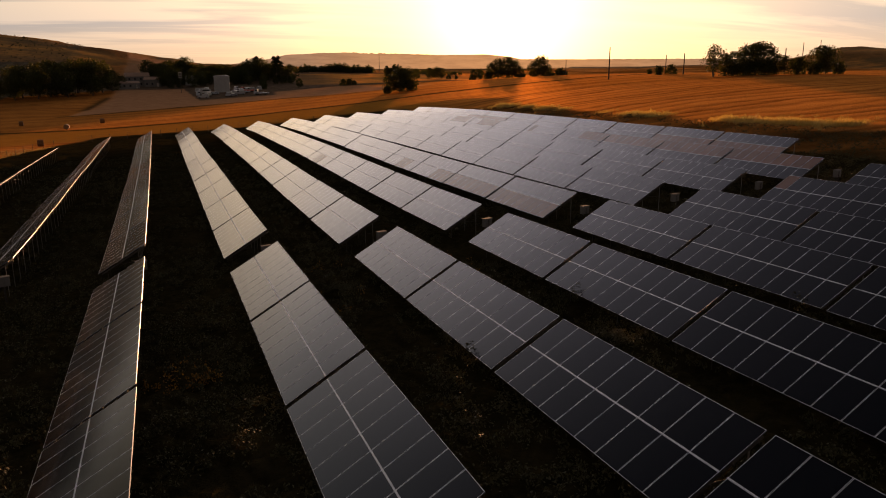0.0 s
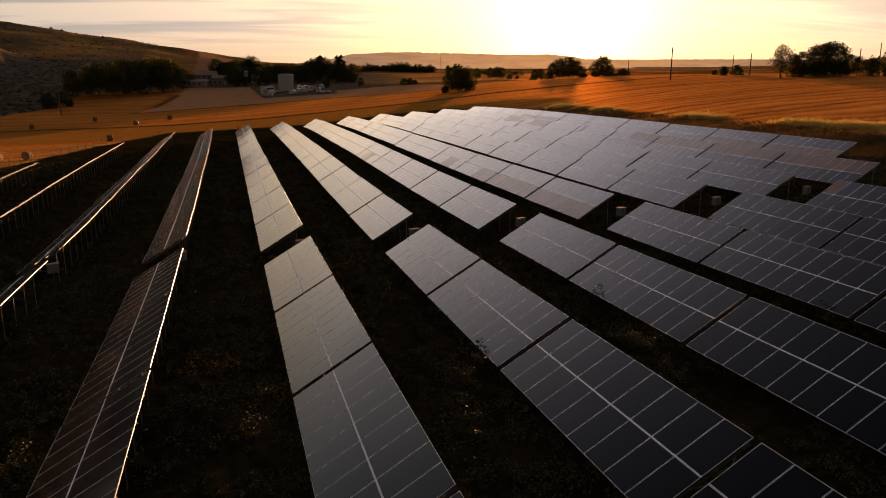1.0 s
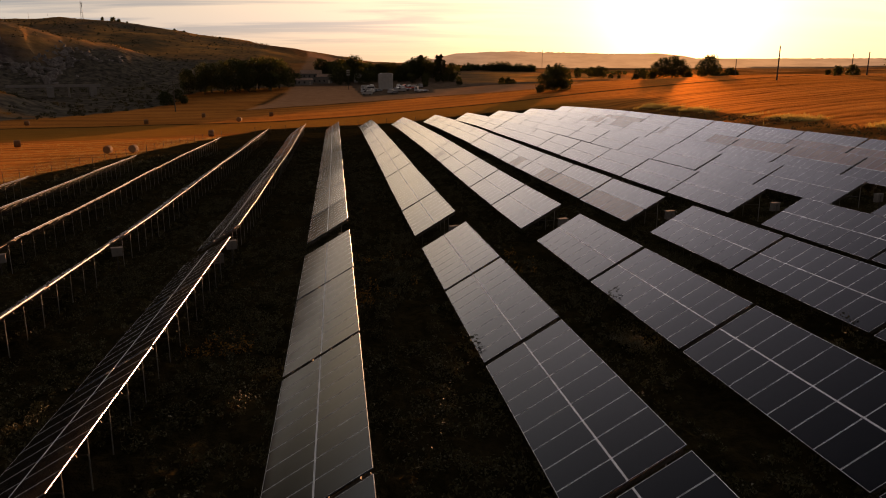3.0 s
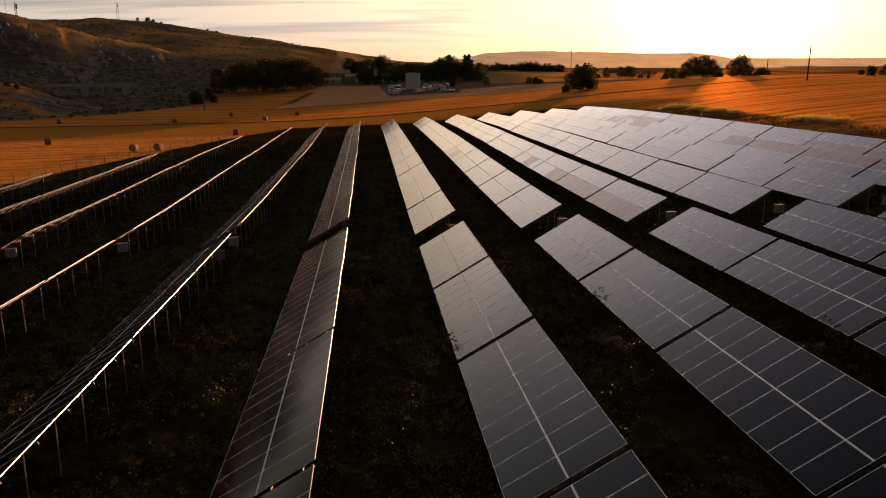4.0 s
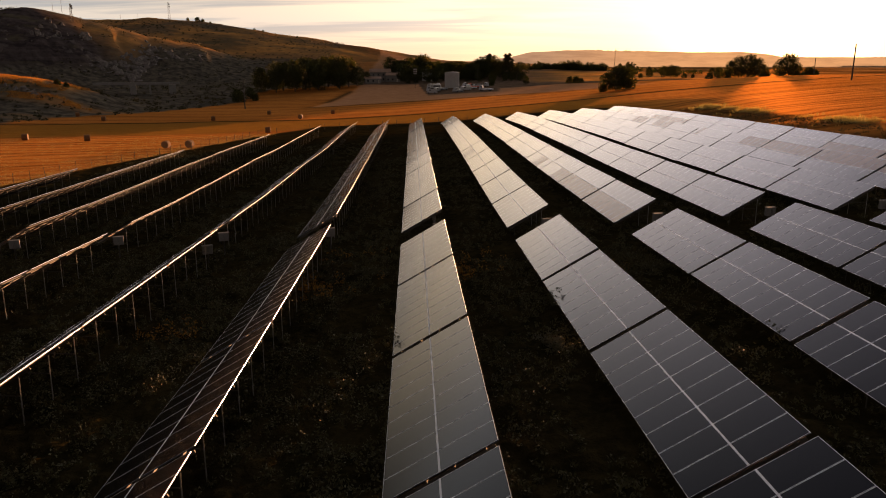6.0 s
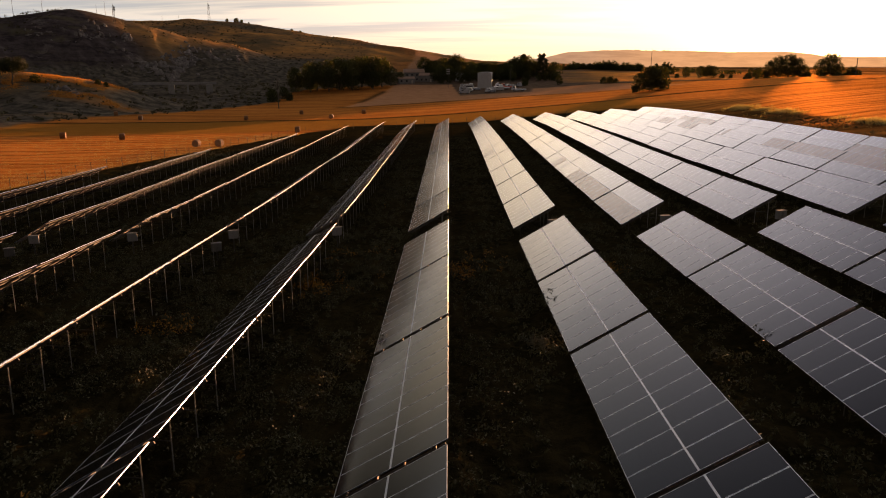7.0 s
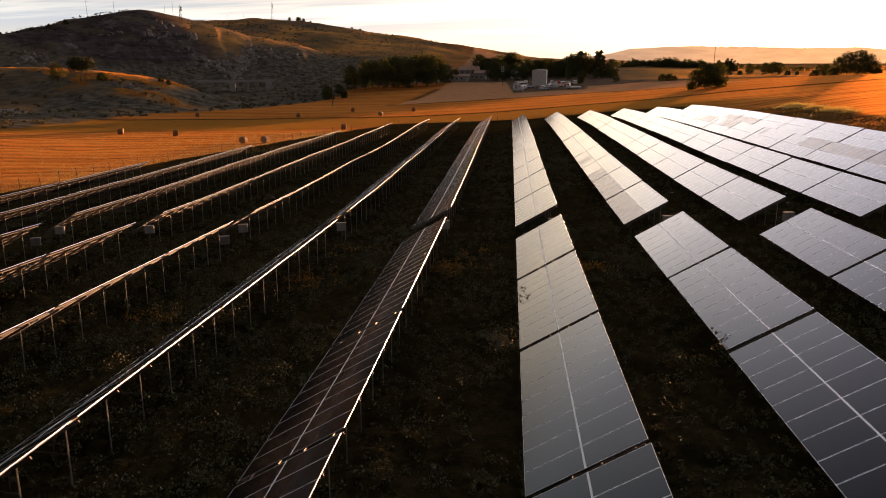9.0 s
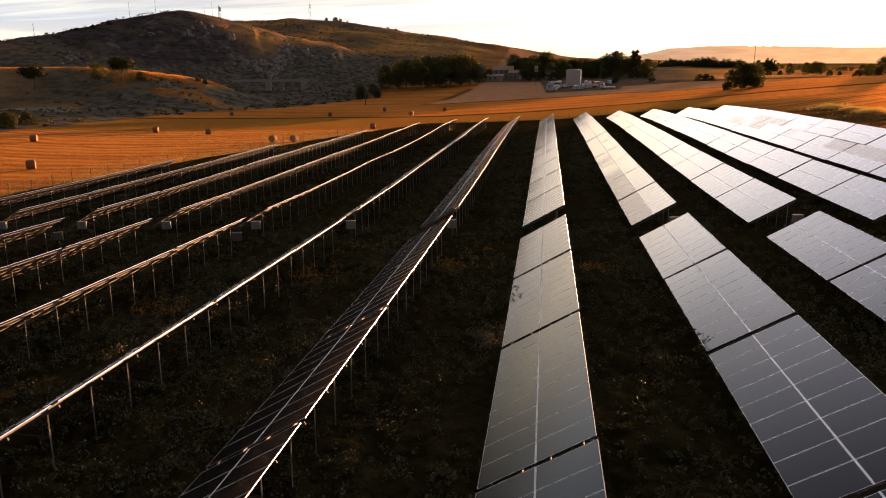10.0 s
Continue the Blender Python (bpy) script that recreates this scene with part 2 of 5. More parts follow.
def ground_material():
    m, n, s = material("open_land")
    at = n.where()
    zone = lambda name: n.add("ShaderNodeAttribute", sort=name).outputs["Fac"]  # noqa: E731
    fine, mid, broad = n.noise(at, 2.2, 6, 0.65), n.noise(at, 0.25, 5, 0.6), n.noise(at, 0.03, 4, 0.55)
    grass = n.mix(n.ramp(mid, (0.35, 0.0), (0.68, 1.0)), (0.0085, 0.0076, 0.0034), (0.024, 0.0180, 0.0075))
    grass = n.mix(n.ramp(fine, (0.4, 0.0), (0.75, 1.0)), grass, (0.033, 0.0245, 0.0105))
    # cut straw in long swaths that bend with the land
    away = n.vec("LENGTH", n.vec("MULTIPLY", n.vec("ADD", at, (-20, 300, 0)), (1, 1, 0)))
    away = n.math("ADD", away, n.math("MULTIPLY", n.noise(n.stretch(at, (1, 1, 0)), 0.02, 3), 30.0))
    swath = n.math("MULTIPLY_ADD", n.math("SINE", n.math("MULTIPLY", away, 1.15)), 0.5, 0.5)
    wide_swath = n.math("MULTIPLY_ADD", n.math("SINE", n.math("MULTIPLY", away, 0.31)), 0.5, 0.5)
    straw = n.mix(n.ramp(n.noise(n.stretch(at, (1, 1, 0)), 0.018, 5, 0.6), (0.32, 0.0), (0.68, 1.0)), (0.150, 0.066, 0.021), (0.25, 0.116, 0.040))
    # furrow shade between the swaths is darkened into the straw colour
    straw = n.mix(n.math("MULTIPLY", n.ramp(swath, (0.0, 1.0), (0.6, 0.0)), n.ramp(mid, (0.3, 0.4), (0.6, 0.95))), straw, (0.085, 0.032, 0.010))
    straw = n.mix(n.ramp(n.noise(n.stretch(at, (0.035, 0.16, 0), (0, 0, radians(8))), 1.0, 5, 0.6), (0.50, 0.0), (0.68, 0.6)), straw, (0.115, 0.046, 0.015))
    straw = n.mix(n.math("MULTIPLY", wide_swath, 0.35), straw, (0.28, 0.130, 0.040))
    straw = n.mix(n.math("MULTIPLY", n.ramp(fine, (0.45, 0.0), (0.8, 1.0)), 0.35), straw, (0.36, 0.18, 0.058))
    olive = n.mix(mid, (0.105, 0.058, 0.017), (0.165, 0.092, 0.027))
    plot = n.mix(n.ramp(mid, (0.3, 0.0), (0.7, 1.0)), (0.34, 0.165, 0.082), (0.46, 0.235, 0.12))
    brush = n.mix(n.ramp(mid, (0.35, 0.0), (0.65, 1.0)), (0.034, 0.032, 0.026), (0.115, 0.098, 0.074))
    pasture = n.mix(n.ramp(n.noise(n.stretch(at, (0.4, 1.0, 1.0), (0, 0, radians(35))), 0.03, 5, 0.6), (0.38, 0.0), (0.62, 1.0)), (0.125, 0.090, 0.050), (0.46, 0.215, 0.066))
    pasture = n.mix(n.math("MULTIPLY", n.ramp(n.noise(n.stretch(at, (1, 1, 0.4)), 0.11, 6, 0.65), (0.42, 1.0), (0.56, 0.0)), 0.42), pasture, (0.095, 0.068, 0.036))
    bank = n.mix(fine, (0.13, 0.108, 0.09), (0.21, 0.178, 0.15))
    # distance haze is put into this pale colour of the farthest ground
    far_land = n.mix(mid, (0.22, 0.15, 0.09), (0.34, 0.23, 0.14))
    strata = n.noise(n.stretch(at, (0.035, 0.035, 0.30)), 1.0, 8, 0.65, 0.1)
    streak = n.noise(n.stretch(at, (0.16, 0.16, 0.022)), 1.0, 8, 0.7)
    rock = n.mix(n.ramp(n.math("ADD", n.math("MULTIPLY", strata, 0.5), n.math("MULTIPLY", streak, 0.5)), (0.42, 0.0), (0.62, 1.0)), (0.030, 0.0235, 0.0235), (0.088, 0.071, 0.066))
    rock = n.mix(n.ramp(n.noise(n.stretch(at, (0.05, 0.05, 0.02)), 1.0, 7, 0.7), (0.58, 0.0), (0.68, 0.75)), rock, (0.15, 0.13, 0.12))
    rock = n.mix(n.ramp(n.noise(n.stretch(at, (0.03, 0.03, 0.09)), 1.3, 6, 0.6), (0.54, 0.0), (0.64, 0.6)), rock, (0.095, 0.083, 0.048))
    colour = grass
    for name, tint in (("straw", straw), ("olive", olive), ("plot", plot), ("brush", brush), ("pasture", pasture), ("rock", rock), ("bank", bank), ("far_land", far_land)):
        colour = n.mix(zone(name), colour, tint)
    n.put(s["Base Color"], colour)
    s["Roughness"].default_value = 0.95
    s["Specular IOR Level"].default_value = 0.0
    calm = n.math("SUBTRACT", 1.0, n.math("MULTIPLY", zone("straw"), 0.75))
    lumps = n.math("ADD", n.math("MULTIPLY", fine, 0.25), n.math("ADD", n.math("MULTIPLY", mid, calm), n.math("MULTIPLY", swath, n.math("MULTIPLY", zone("straw"), 0.24))))
    relief = n.bump(lumps, 0.8, 0.7)
    n.put(s["Normal"], relief)
    # dry stalks have a dull golden shine toward a low light
    bare = zone("straw")
    for name in ("plot", "brush", "rock", "bank", "far_land"):
        bare = n.math("MULTIPLY", bare, n.math("SUBTRACT", 1.0, zone(name)))
    shine, both = n.add("ShaderNodeBsdfGlossy"), n.add("ShaderNodeMixShader")
    n.put(shine.inputs["Color"], n.mix(1.0, colour, (2.2, 1.7, 1.0), "MULTIPLY"))
    shine.inputs["Roughness"].default_value = 0.78
    n.put(shine.inputs["Normal"], relief)
    n.put(both.inputs[0], n.math("MULTIPLY", bare, 0.62))
    n.put(both.inputs[1], s["Base Color"].node.outputs[0])
    n.put(both.inputs[2], shine.outputs[0])
    n.put(m.node_tree.get_output_node("ALL").inputs[0], both.outputs[0])
    return m


M_LAND = ground_material()


def distance_material():
    """Far ridges as a glowing backdrop, sunlit haze painted in: warm toward the sun, greyer away from it."""
    m = bpy.data.materials.new("painted_distance_haze")
    m.use_nodes = True
    n = Nodes(m.node_tree)
    at = n.where()
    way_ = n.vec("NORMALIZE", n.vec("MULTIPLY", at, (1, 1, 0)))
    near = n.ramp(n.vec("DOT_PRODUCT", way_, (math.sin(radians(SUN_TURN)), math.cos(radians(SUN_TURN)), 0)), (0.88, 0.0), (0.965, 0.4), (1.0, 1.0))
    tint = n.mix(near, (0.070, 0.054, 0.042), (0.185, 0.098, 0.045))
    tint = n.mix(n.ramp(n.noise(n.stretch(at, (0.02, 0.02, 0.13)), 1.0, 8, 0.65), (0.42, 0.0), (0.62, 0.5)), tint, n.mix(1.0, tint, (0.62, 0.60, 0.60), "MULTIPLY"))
    # emission carries the painted haze light; the ridges themselves are no lamp
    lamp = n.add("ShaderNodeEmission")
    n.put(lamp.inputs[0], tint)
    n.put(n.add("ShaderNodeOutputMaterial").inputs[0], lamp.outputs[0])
    return m


M_DISTANCE = distance_material()


# Shared building helpers
def mesh_of(name, verts, faces, mats, slots=None, smooth_shade=False):
    me = bpy.data.meshes.new(name)
    me.from_pydata([tuple(v) for v in verts], [], faces)
    for m in mats:
        me.materials.append(m)
    if slots is not None:
        me.polygons.foreach_set("material_index", np.asarray(slots, dtype=np.int32))
    if smooth_shade:
        me.polygons.foreach_set("use_smooth", np.ones(len(faces), dtype=bool))
    me.update()
    return me


def bm_mesh(name, bm, mats, smooth_shade=False):
    me = bpy.data.meshes.new(name)
    bmesh.ops.recalc_face_normals(bm, faces=bm.faces)
    bm.to_mesh(me)
    bm.free()
    for m in mats if isinstance(mats, (list, tuple)) else (mats,):
        me.materials.append(m)
    if smooth_shade:
        me.polygons.foreach_set("use_smooth", np.ones(len(me.polygons), dtype=bool))
    return me


def box(bm, size, m=Matrix(), bevel=0.0, slot=0):
    made = bmesh.ops.create_cube(bm, size=1.0, matrix=m @ Matrix.Diagonal((*size, 1)))
    faces = {f for v in made["verts"] for f in v.link_faces}
    if bevel:
        edges = {e for f in faces for e in f.edges}
        cut = bmesh.ops.bevel(bm, geom=list(edges), offset=bevel, segments=2, affect="EDGES", profile=0.5)
        faces |= set(cut["faces"])
    for f in faces:
        if f.is_valid:
            f.material_index = slot


def rod(bm, a, b, r0, r1=None, sides=8, slot=0):
    a, b = Vector(a), Vector(b)
    turn = (b - a).to_track_quat("Z", "Y").to_matrix().to_4x4()
    made = bmesh.ops.create_cone(bm, cap_ends=True, segments=sides, radius1=r0, radius2=r0 if r1 is None else r1, depth=(b - a).length, matrix=Matrix.Translation((a + b) / 2) @ turn)
    for f in {f for v in made["verts"] for f in v.link_faces}:
        f.material_index = slot


def part(name, me, parent, m=Matrix(), label=""):
    """Links a mesh (or a bmesh with its material) as one part under a thing or another part."""
    ob = new(name, me)
    ob.parent = parent
    ob.matrix_basis = m
    return tagged(ob, label)


def thing(name, label, category, group="", m=Matrix()):
    ob = new(name)
    ob.empty_display_size = 0.2
    ob.matrix_basis = m
    return tagged(ob, label, category, group)


# Shape of the land
FARM = (0.0381, 1.7815, -4.5448, -0.2786, 1.3008, 0.79, 0.4967, 1.5495, -1.5654, 1.8815, 0.9194, -1.2724, -1.046)
LAND = (-0.7745, 4.9221, -2.6538, 0.5993, 5.0622, 0.4153, -0.6931, -0.1582, -0.0429, -1.0612)


def smooth(a, b, v):
    t = np.clip((v - a) / (b - a), 0, 1)
    return t * t * (3 - 2 * t)


def farm_ground(x, y):
    u, v = np.clip(x, -50, 85) / 50, np.clip(y, -20, 190) / 100
    terms = (1 + 0 * u, u, v, u * u, u * v, v * v, u**3, u * u * v, u * v * v, v**3, u * v**3, u * u * v * v, v**4)
    rise = 0.42 * np.exp(-(((x - 2) / 24) ** 2) - ((y - 98) / 28) ** 2) - 0.15 * np.exp(-(((x + 4) / 14) ** 2) - ((y - 62) / 14) ** 2)
    hollow = 0.92 * np.exp(-((x / 12.5) ** 2) - ((y - 107) / 30) ** 2) - 0.25 * np.exp(-(((x + 5) / 12) ** 2) - ((y - 164) / 14) ** 2)
    return sum(c * t for c, t in zip(FARM, terms)) + rise - hollow


def land_ground(x, y):
    u, v = np.clip(x, -120, 190) / 100, np.clip(y, -30, 430) / 100
    terms = (1 + 0 * u, u, v, u * v, u * u, v * v, u * u * v, u * v * v, v**3, u**3)
    z = sum(c * t for c, t in zip(LAND, terms))
    return z - 2.2 * np.log1p(np.exp((z - 8.3) / 2.2))


def lumpy(x, y, size, seed=0):
    """Smooth random heights from -1 to 1, about size metres across."""
    u, v = np.asarray(x, float) / size + 37.7 * seed, np.asarray(y, float) / size - 11.3 * seed
    i, j = np.floor(u), np.floor(v)
    f, g = u - i, v - j
    f, g = f * f * (3 - 2 * f), g * g * (3 - 2 * g)

    def dot(a, b):
        s = np.sin(a * 127.1 + b * 311.7) * 43758.5453
        return 2 * (s - np.floor(s)) - 1

    return (dot(i, j) * (1 - f) + dot(i + 1, j) * f) * (1 - g) + (dot(i, j + 1) * (1 - f) + dot(i + 1, j + 1) * f) * g


# Crests of the hills round the plain: x, y, height; then the reach of the front and back slopes.
RIDGES = (
    (((-470, 360, 30), (-356, 438, 22), (-331, 470, 28), (-319, 485, 30), (-309, 497, 33.5), (-299, 516, 38.5), (-285, 536, 46.5), (-270, 560, 50), (-245, 580, 45), (-222, 593, 39.5), (-197, 603, 32), (-163, 620, 25), (-128, 632, 14)), 150, 400),
    (((-560, 780, 22), (-440, 842, 40), (-358, 878, 58), (-313, 875, 57), (-278, 877, 60), (-231, 860, 56), (-195, 849, 50), (-151, 829, 43), (-108, 806, 36), (-69, 781, 29), (-31, 754, 21), (-2, 736, 13)), 360, 400),
    (((150, 2180, 2), (227, 2186, 12), (304, 2178, 22), (364, 2169, 35), (466, 2150, 41), (592, 2120, 36), (722, 2081, 35), (784, 2059, 33), (909, 2005, 34), (985, 1990, 27), (1045, 1985, 16), (1110, 1975, 4), (1180, 1960, -6)), 600, 600),
    (((900, 2850, 20), (1247, 2729, 23), (1525, 2584, 24), (1708, 2467, 22), (2167, 2076, 19), (2500, 1600, 18)), 900, 700),
    (((1050, 1070, 8), (1080, 1041, 15), (1108, 1012, 25), (1137, 980, 36), (1159, 953, 37), (1215, 880, 28), (1290, 700, 20)), 260, 400),
    (((-275, 250, 8.3), (-208, 298, 8.8), (-178, 302, 8.6), (-163, 302, 7.4), (-148, 301, 6.0), (-134, 300, 3.9), (-122, 299, 0.3), (-110, 298, -5), (-98, 297, -9)), 62, 60),
    (((-110, 500, -3), (-40, 495, -1.5), (20, 505, -0.5), (100, 520, 0), (240, 560, 1)), 190, 500),
)


def ground(x, y):
    """Height of the land at x, y."""
    x, y = np.asarray(x, float), np.asarray(y, float)
    limit = np.interp(x, (-40, -31, -23, -15, -8, 0, 60), (60, 92, 108, 132, 150, 160, 168))
    inside = smooth(-58, -34, x) * (1 - smooth(66, 92, x)) * (1 - smooth(limit, limit + 32, y))
    z = inside * farm_ground(x, y) + (1 - inside) * land_ground(x, y)
    z = z - 2.0 * np.exp(-(((x + 136) / 16) ** 2) - ((y - 413) / 22) ** 2)
    low = z
    for crest, front, back in RIDGES[:2] + RIDGES[4:]:  # the two farthest are the backdrop
        best, top, reach = np.full(x.shape, 1e9), np.zeros(x.shape), np.full(x.shape, front, float)
        for (ax, ay, az), (bx, by, bz) in zip(crest, crest[1:]):
            dx, dy = bx - ax, by - ay
            t = np.clip(((x - ax) * dx + (y - ay) * dy) / (dx * dx + dy * dy), 0, 1)
            px, py = ax + t * dx, ay + t * dy
            d = np.hypot(x - px, y - py)
            near = d < best
            best, top = np.where(near, d, best), np.where(near, az + t * (bz - az), top)
            beyond = (x - px) * px + (y - py) * py > 0
            reach = np.where(near, np.where(beyond, back, front), reach)
        rise = 1 - smooth(0, 1, best / reach)
        z = np.maximum(z, low + (top - low) * rise)
    return z


# The ground: one sheet, fine where it is seen, out to the horizon
def line_side(x, y, pts):
    """How far y lies beyond a boundary that runs through pts, in order of x."""
    xs, ys = zip(*pts)
    return y - np.interp(x, xs, ys)


def zones(x, y):
    """The share of each kind of land at x, y."""
    wob = 1.5 * np.sin(x * 0.11) + 1.2 * np.sin(y * 0.07 + 1) + 0.8 * np.sin((x + y) * 0.31)
    fence = np.interp(y, (-50, 15, 72, 86, 106, 132, 165, 181, 230), (-70, -53, -44.8, -43, -40.2, -33, -24.6, -18, 5))
    west = smooth(-1.0, 1.5, fence - x + 0.4 * wob)
    beyond = line_side(x, y, ((-120, 170), (-27, 181), (-11, 194), (10, 189), (25, 187), (45, 192), (61, 193), (72, 184), (78, 170), (400, 170)))
    beyond = np.where(x > 64, np.maximum(beyond, 0), beyond)
    north = smooth(-1, 2, beyond + 0.4 * wob)
    right = smooth(0, 5, x - np.interp(y, (-40, 40, 65, 83, 124, 172, 200), (86, 78, 73, 74.5, 76, 79, 80)) + wob)
    open_field = np.maximum(np.maximum(west, north), right)
    l1 = line_side(x, y, ((-130, 140), (-107, 152), (-89, 168), (-64, 181), (-41, 186), (-28, 187), (10, 185), (70, 180)))
    l2 = line_side(x, y, ((-130, 170), (-105, 206), (-83, 224), (-48, 235), (-12, 226), (11, 225), (38, 231), (64, 232), (90, 240)))
    olive = smooth(-2, 2, l1 + wob) * (1 - smooth(-1.0, 1.0, l2)) * (1 - smooth(62, 84, x))
    l3 = line_side(x, y, ((-34, 316), (-12, 325), (10, 330), (30, 332), (56, 332), (78, 318), (130, 326), (260, 420), (500, 700)))
    lane = x - np.interp(y, (300, 355, 426), (-34, -27, -20))
    plots = smooth(-1.5, 1.5, l3) * smooth(-1.5, 1.5, lane)
    edge = np.interp(y, (60, 146, 168, 188, 217, 265, 302, 356, 406, 470), (-108, -105, -107.7, -108.2, -107.3, -102, -88, -72, -71, -58))
    brush = smooth(-2, 3, edge - x + 1.5 * wob) * smooth(-150, -60, y)
    town = smooth(-4, 4, y - np.interp(x, (-80, -30, 16, 20, 56, 60, 110, 160), (425, 455, 455, 372, 372, 400, 430, 440)) + wob)
    r = np.hypot(x, y)
    knoll = np.exp(-(((x + 172) / 50) ** 2 + ((y - 275) / 30) ** 2)) + 0.8 * np.exp(-(((x + 138) / 36) ** 2 + ((y - 240) / 13) ** 2))
    high = ground(x, y)
    hill = smooth(8, 24, high) * smooth(420, 520, r) * (0.35 + 0.65 * smooth(-0.25, 0.3, lumpy(x + 0.6 * y, y - 0.6 * x, 46, 62) + 0.5 * lumpy(x, y, 17, 63) + 0.9 * smooth(-250, -120, x) - 0.35 * (1 - smooth(-330, -250, x))))
    far = smooth(600, 800, r)
    n1 = np.sin(x * 0.021 + 1.3 * np.sin(y * 0.013)) * np.sin(y * 0.027 + 1.7 * np.sin(x * 0.017))
    pasture = np.maximum(np.clip(np.maximum(hill * smooth(-0.75, 0.15, n1), 0.45 * smooth(0.25, 0.6, knoll) * smooth(-0.35, 0.25, lumpy(0.35 * x + 0.5 * y, y - 0.5 * x, 21, 60) + 0.5 * lumpy(x, y, 8, 61))), 0, 1), 0.75 * far * smooth(-0.5, 0.6, n1))
    cliff = np.exp(-(((x + 282) / 88) ** 2 + ((y - 505) / 60) ** 2)) * smooth(4, 12, high)
    rock = np.clip(smooth(0.25, 0.55, cliff + 0.12 * n1), 0, 1)
    # dark unmown verges between the strips of land
    verge = np.maximum(np.maximum(np.exp(-((l2 / 2.6) ** 2)), np.exp(-((l3 / 2.4) ** 2)) * smooth(-38, -32, x) * (1 - smooth(84, 120, x))), 0.3 * np.exp(-((l1 / 1.2) ** 2)) * smooth(-130, -100, x))
    crown = smooth(-2, 3, x + 250) * (1 - smooth(-128, -118, x)) * smooth(-15, -9, y - 300 + 2 * wob) * (1 - smooth(14, 22, y - 300))
    ridge = crown + np.exp(-(((x + 132) / 26) ** 2) - ((y - 276 - 0.12 * (x + 132)) / 5.5) ** 2)
    pasture = np.maximum(pasture, np.clip(1.7 * ridge * (0.7 + 0.6 * lumpy(x, y, 9, 64)), 0, 1))
    verge = np.maximum(verge, 0.85 * np.exp(-((lane / 2.2) ** 2)) * smooth(340, 350, y) * (1 - smooth(405, 420, y)))
    strips = smooth(82, 92, x - 0.1 * (y - 450)) * (1 - smooth(185, 215, x)) * smooth(452, 456, y) * (1 - smooth(566, 572, y))
    lines = np.maximum(np.exp(-(((y - 505 - 0.05 * x) / 3.5) ** 2)), np.exp(-(((y - 536) / 3.0) ** 2)))
    pasture = np.maximum(pasture, strips * (0.85 - 0.6 * lines))
    open_field, olive, plots = open_field * (1 - verge), olive * (1 - verge), plots * (1 - verge)
    return {
        "bank": smooth(0.3, 0.6, np.exp(-(((x + 160 + 0.4 * (y - 236)) / 17) ** 2 + ((y - 236) / 9) ** 2)) + 0.05 * n1),
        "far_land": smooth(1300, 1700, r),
        "straw": open_field * (1 - 0.6 * far), "olive": olive * np.maximum(north, west), "plot": plots * (1 - smooth(105, 130, x)),
        "brush": np.maximum(brush, 0.85 * town * (1 - smooth(150, 260, x)) * (1 - 0.6 * smooth(540, 620, y)) * (1 - 0.9 * strips)), "pasture": pasture, "rock": rock,
    }


def tufts(x, y, size, seed):
    """Rounded clumps of growth, one to each cell of a loose grid."""
    u, v = x / size, y / size
    i, j = np.floor(u), np.floor(v)
    best = np.zeros(x.shape)

    def chance(a, b, k):
        s = np.sin(a * 127.1 + b * 311.7 + (seed * 7 + k) * 74.7) * 43758.5453
        return s - np.floor(s)

    for di in (-1, 0, 1):
        for dj in (-1, 0, 1):
            a, b = i + di, j + dj
            wide = 0.35 + 0.45 * chance(a, b, 2)
            d = np.hypot(u - a - 0.15 - 0.7 * chance(a, b, 0), v - b - 0.15 - 0.7 * chance(a, b, 1)) / wide
            best = np.maximum(best, wide * (1 - np.minimum(d, 1) ** 2))
    return best


